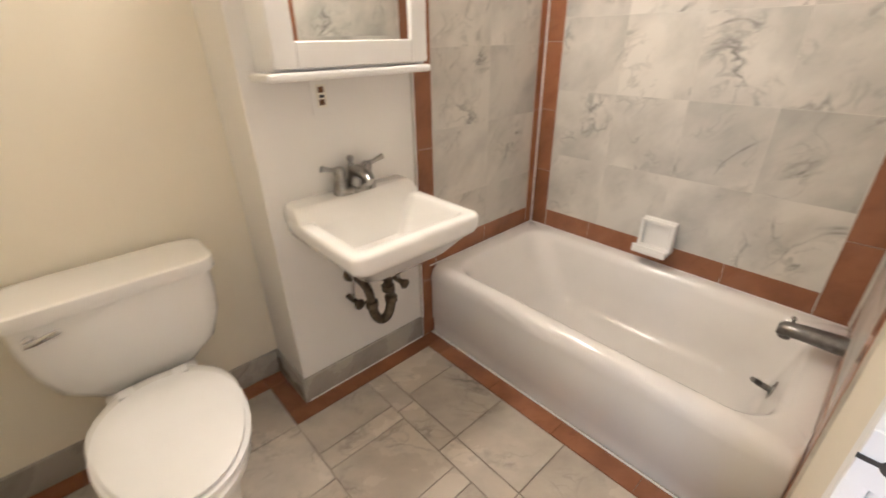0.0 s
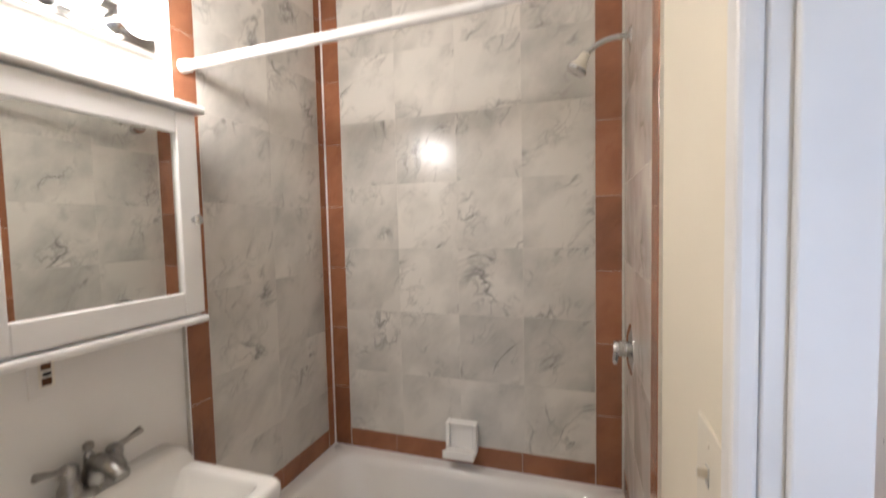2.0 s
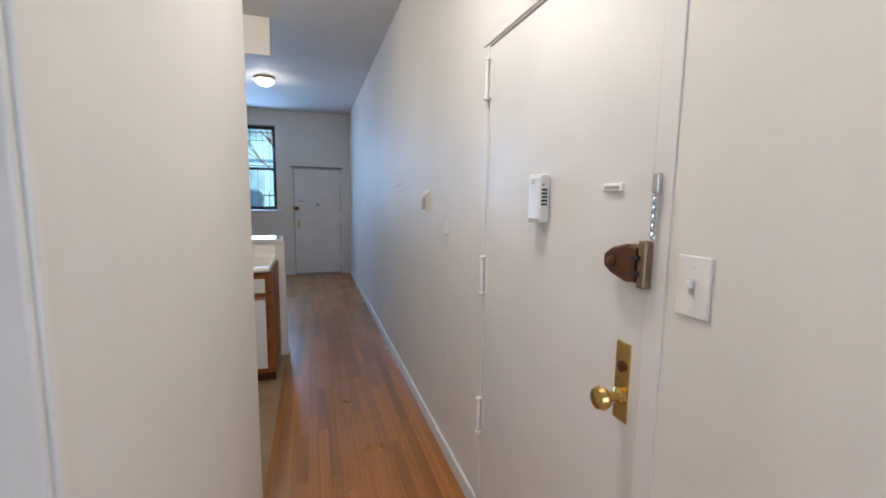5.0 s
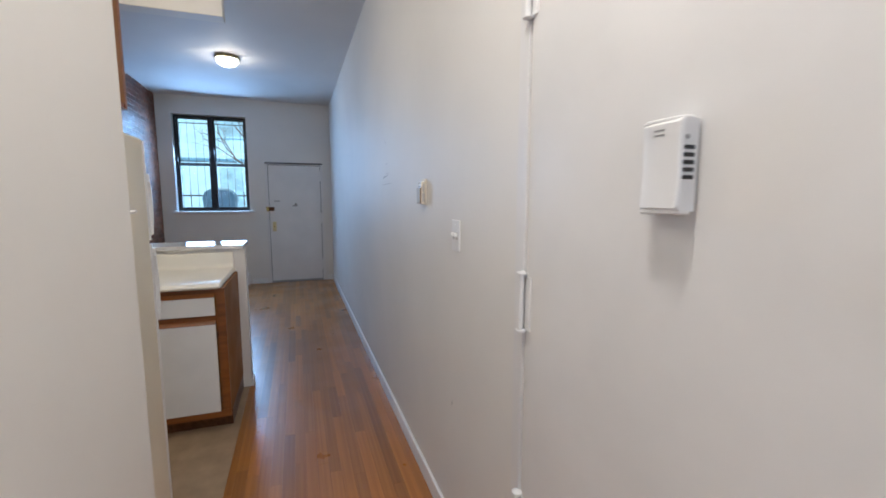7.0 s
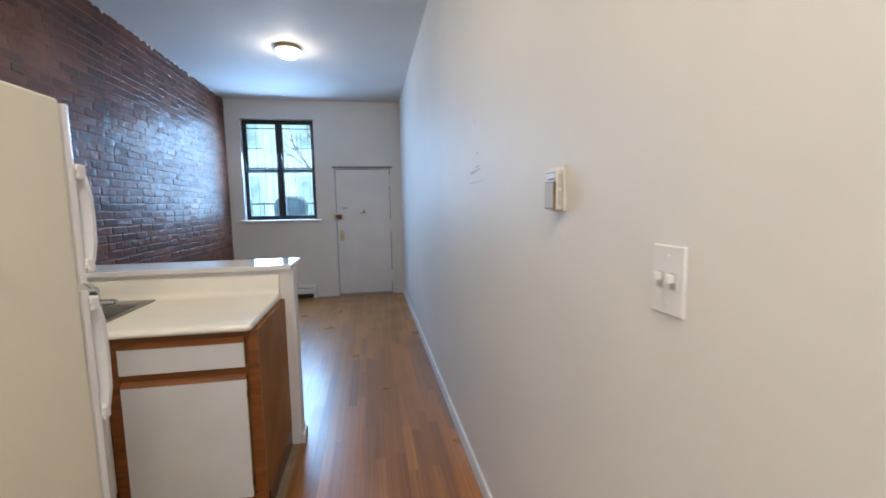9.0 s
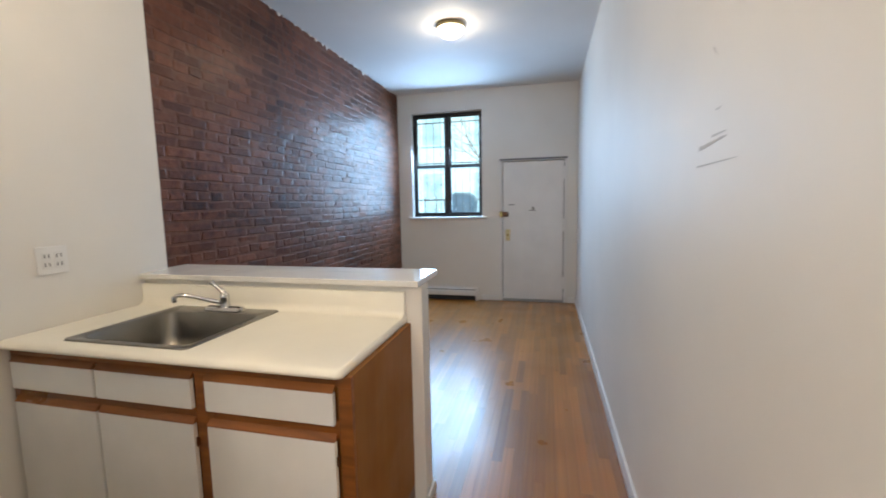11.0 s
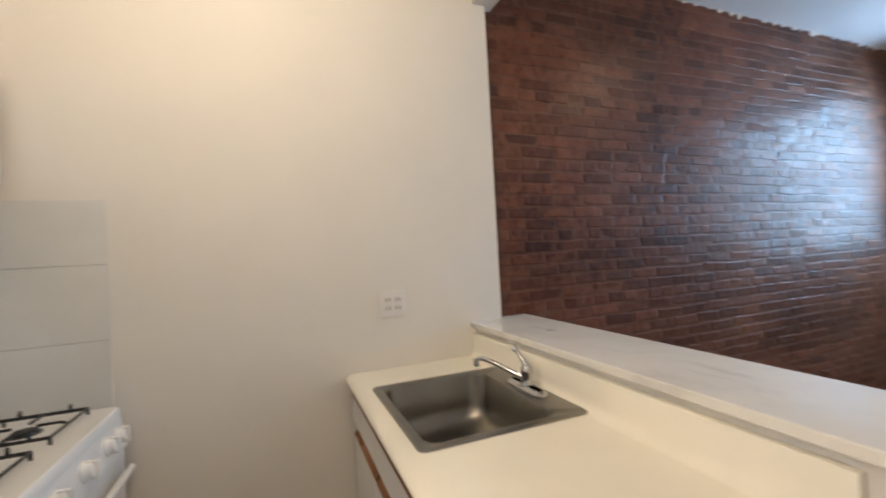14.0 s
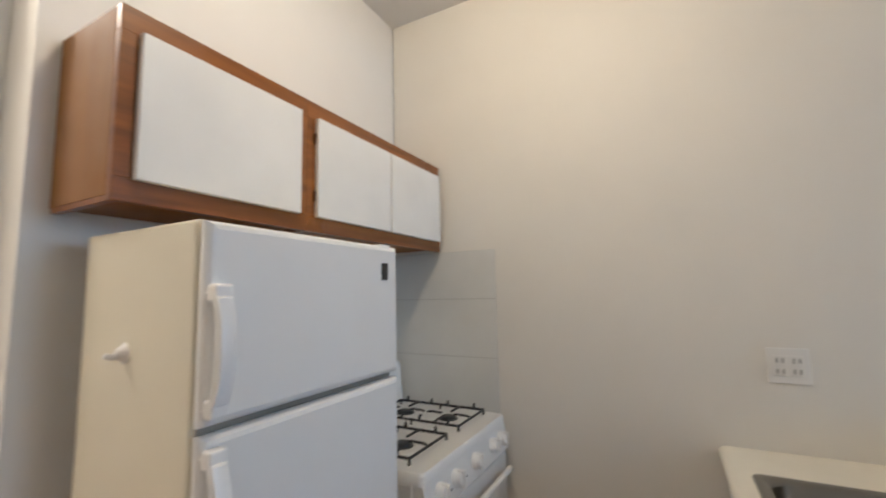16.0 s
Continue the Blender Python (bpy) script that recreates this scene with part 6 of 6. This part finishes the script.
for a, b, y0, y1 in boards:
    if (a, b, y0, y1) in chosen:
        continue
    n = len(vs)
    y0, y1 = y0 + 0.0001, y1 - 0.0001
    vs += [(a, y0, -0.012), (b, y0, -0.012), (b, y1, -0.012), (a, y1, -0.012), (a, y0, 0), (b, y0, 0), (b, y1, 0), (a, y1, 0)]
    fs += [(n + 4, n + 5, n + 6, n + 7), (n, n + 1, n + 5, n + 4), (n + 2, n + 3, n + 7, n + 6)]
me = bpy.data.meshes.new("planks")
me.from_pydata(vs, [], fs)
me.materials.append(PLANK)
rest = new("planks", me)
rest.parent = floor
tagged(rest, kind="stuff")

# brickwork: running bond with worn, slightly tilted faces
rng = random.Random(23)
LB, HB, JT = 0.196, 0.0545, 0.0085
bricks = []
k, z = 0, 0.004
while z < H - 0.01:
    z1 = min(z + HB, H - 0.002)
    x = 4.322 - (0.106 if k % 2 else 0.0) - 0.003 * rng.random()
    header = k % 6 == 5
    while x < FRONT:
        ln = (0.096 if header else LB) + rng.uniform(-0.014, 0.014)
        a, b = max(x, 4.322), min(x + ln, FRONT - 0.001)
        if b - a > 0.03:
            bricks.append((a, b, z, z1))
        x += ln + JT
    z += HB + JT
    k += 1
order = sorted(bricks, key=lambda q: abs(q[0] - 4.3) + 0.45 * abs(q[2] - 1.6))
picked = set(order[:300])
MESHES = []
for s in range(6):
    bm = solid((-0.5, 0.5, -0.5, 0.5, -0.5, 0.5))
    for v in bm.verts:
        if v.co.y < 0:
            v.co.x += rng.uniform(-0.02, 0.02)
            v.co.z += rng.uniform(-0.1, 0.1)
            v.co.y += rng.uniform(-0.035, 0.035)
    bmesh.ops.bevel(bm, geom=[e for e in bm.edges if all(v.co.y < 0 for v in e.verts)], offset=0.075, segments=1, affect="EDGES")
    bm.normal_update()
    me = bpy.data.meshes.new("brick")
    bm.to_mesh(me)
    bm.free()
    me.materials.append(BRICK)
    MESHES.append(me)
joined = bmesh.new()
for q in bricks:
    a, b, z0, z1 = q
    tilt = Euler((max(-0.09, min(0.09, rng.gauss(0, 0.045))), rng.gauss(0, 0.012), max(-0.008, min(0.008, rng.gauss(0, 0.004)))))
    m = Matrix.LocRotScale(((a + b) / 2, 1.717 + rng.uniform(-0.0016, 0.001), (z0 + z1) / 2 + 0.004 * math.sin(1.9 * a + 9 * z0) + rng.uniform(-0.003, 0.003)), tilt, (b - a, 0.024, z1 - z0))
    me = MESHES[rng.randrange(6)]
    if q in picked:
        ob = new("brick", me)
        ob.parent = brickwall
        ob.matrix_basis = m
    else:
        n = len(joined.verts)
        joined.from_mesh(me)
        joined.verts.ensure_lookup_table()
        for v in joined.verts[n:]:
            v.co = m @ v.co
rest = part("bricks", joined, BRICK, brickwall)
tagged(rest, kind="stuff")

# rough plaster crumbs where the brickwork meets the ceiling
rng = random.Random(7)
crumbs = structure("trim_plaster", solid((4.372, 4.4, 1.7, 1.706, 2.94, 2.949)), PAINT, "ragged white plaster edge where brick meets ceiling", "plaster edge")
for k in range(34):
    a = 4.42 + k * 0.113 + rng.uniform(-0.03, 0.03)
    w, h = rng.uniform(0.02, 0.09), rng.uniform(0.006, 0.028) * (1.6 if k % 7 == 3 else 1)
    part("crumb", loft([[(a, y, H - 0.001), (a + w * 0.1, y, H - h * 0.6), (a + w * 0.45, y, H - h), (a + w * 0.8, y, H - h * 0.5), (a + w, y, H - 0.001)] for y in (1.699, 1.709)]), PAINT, crumbs)
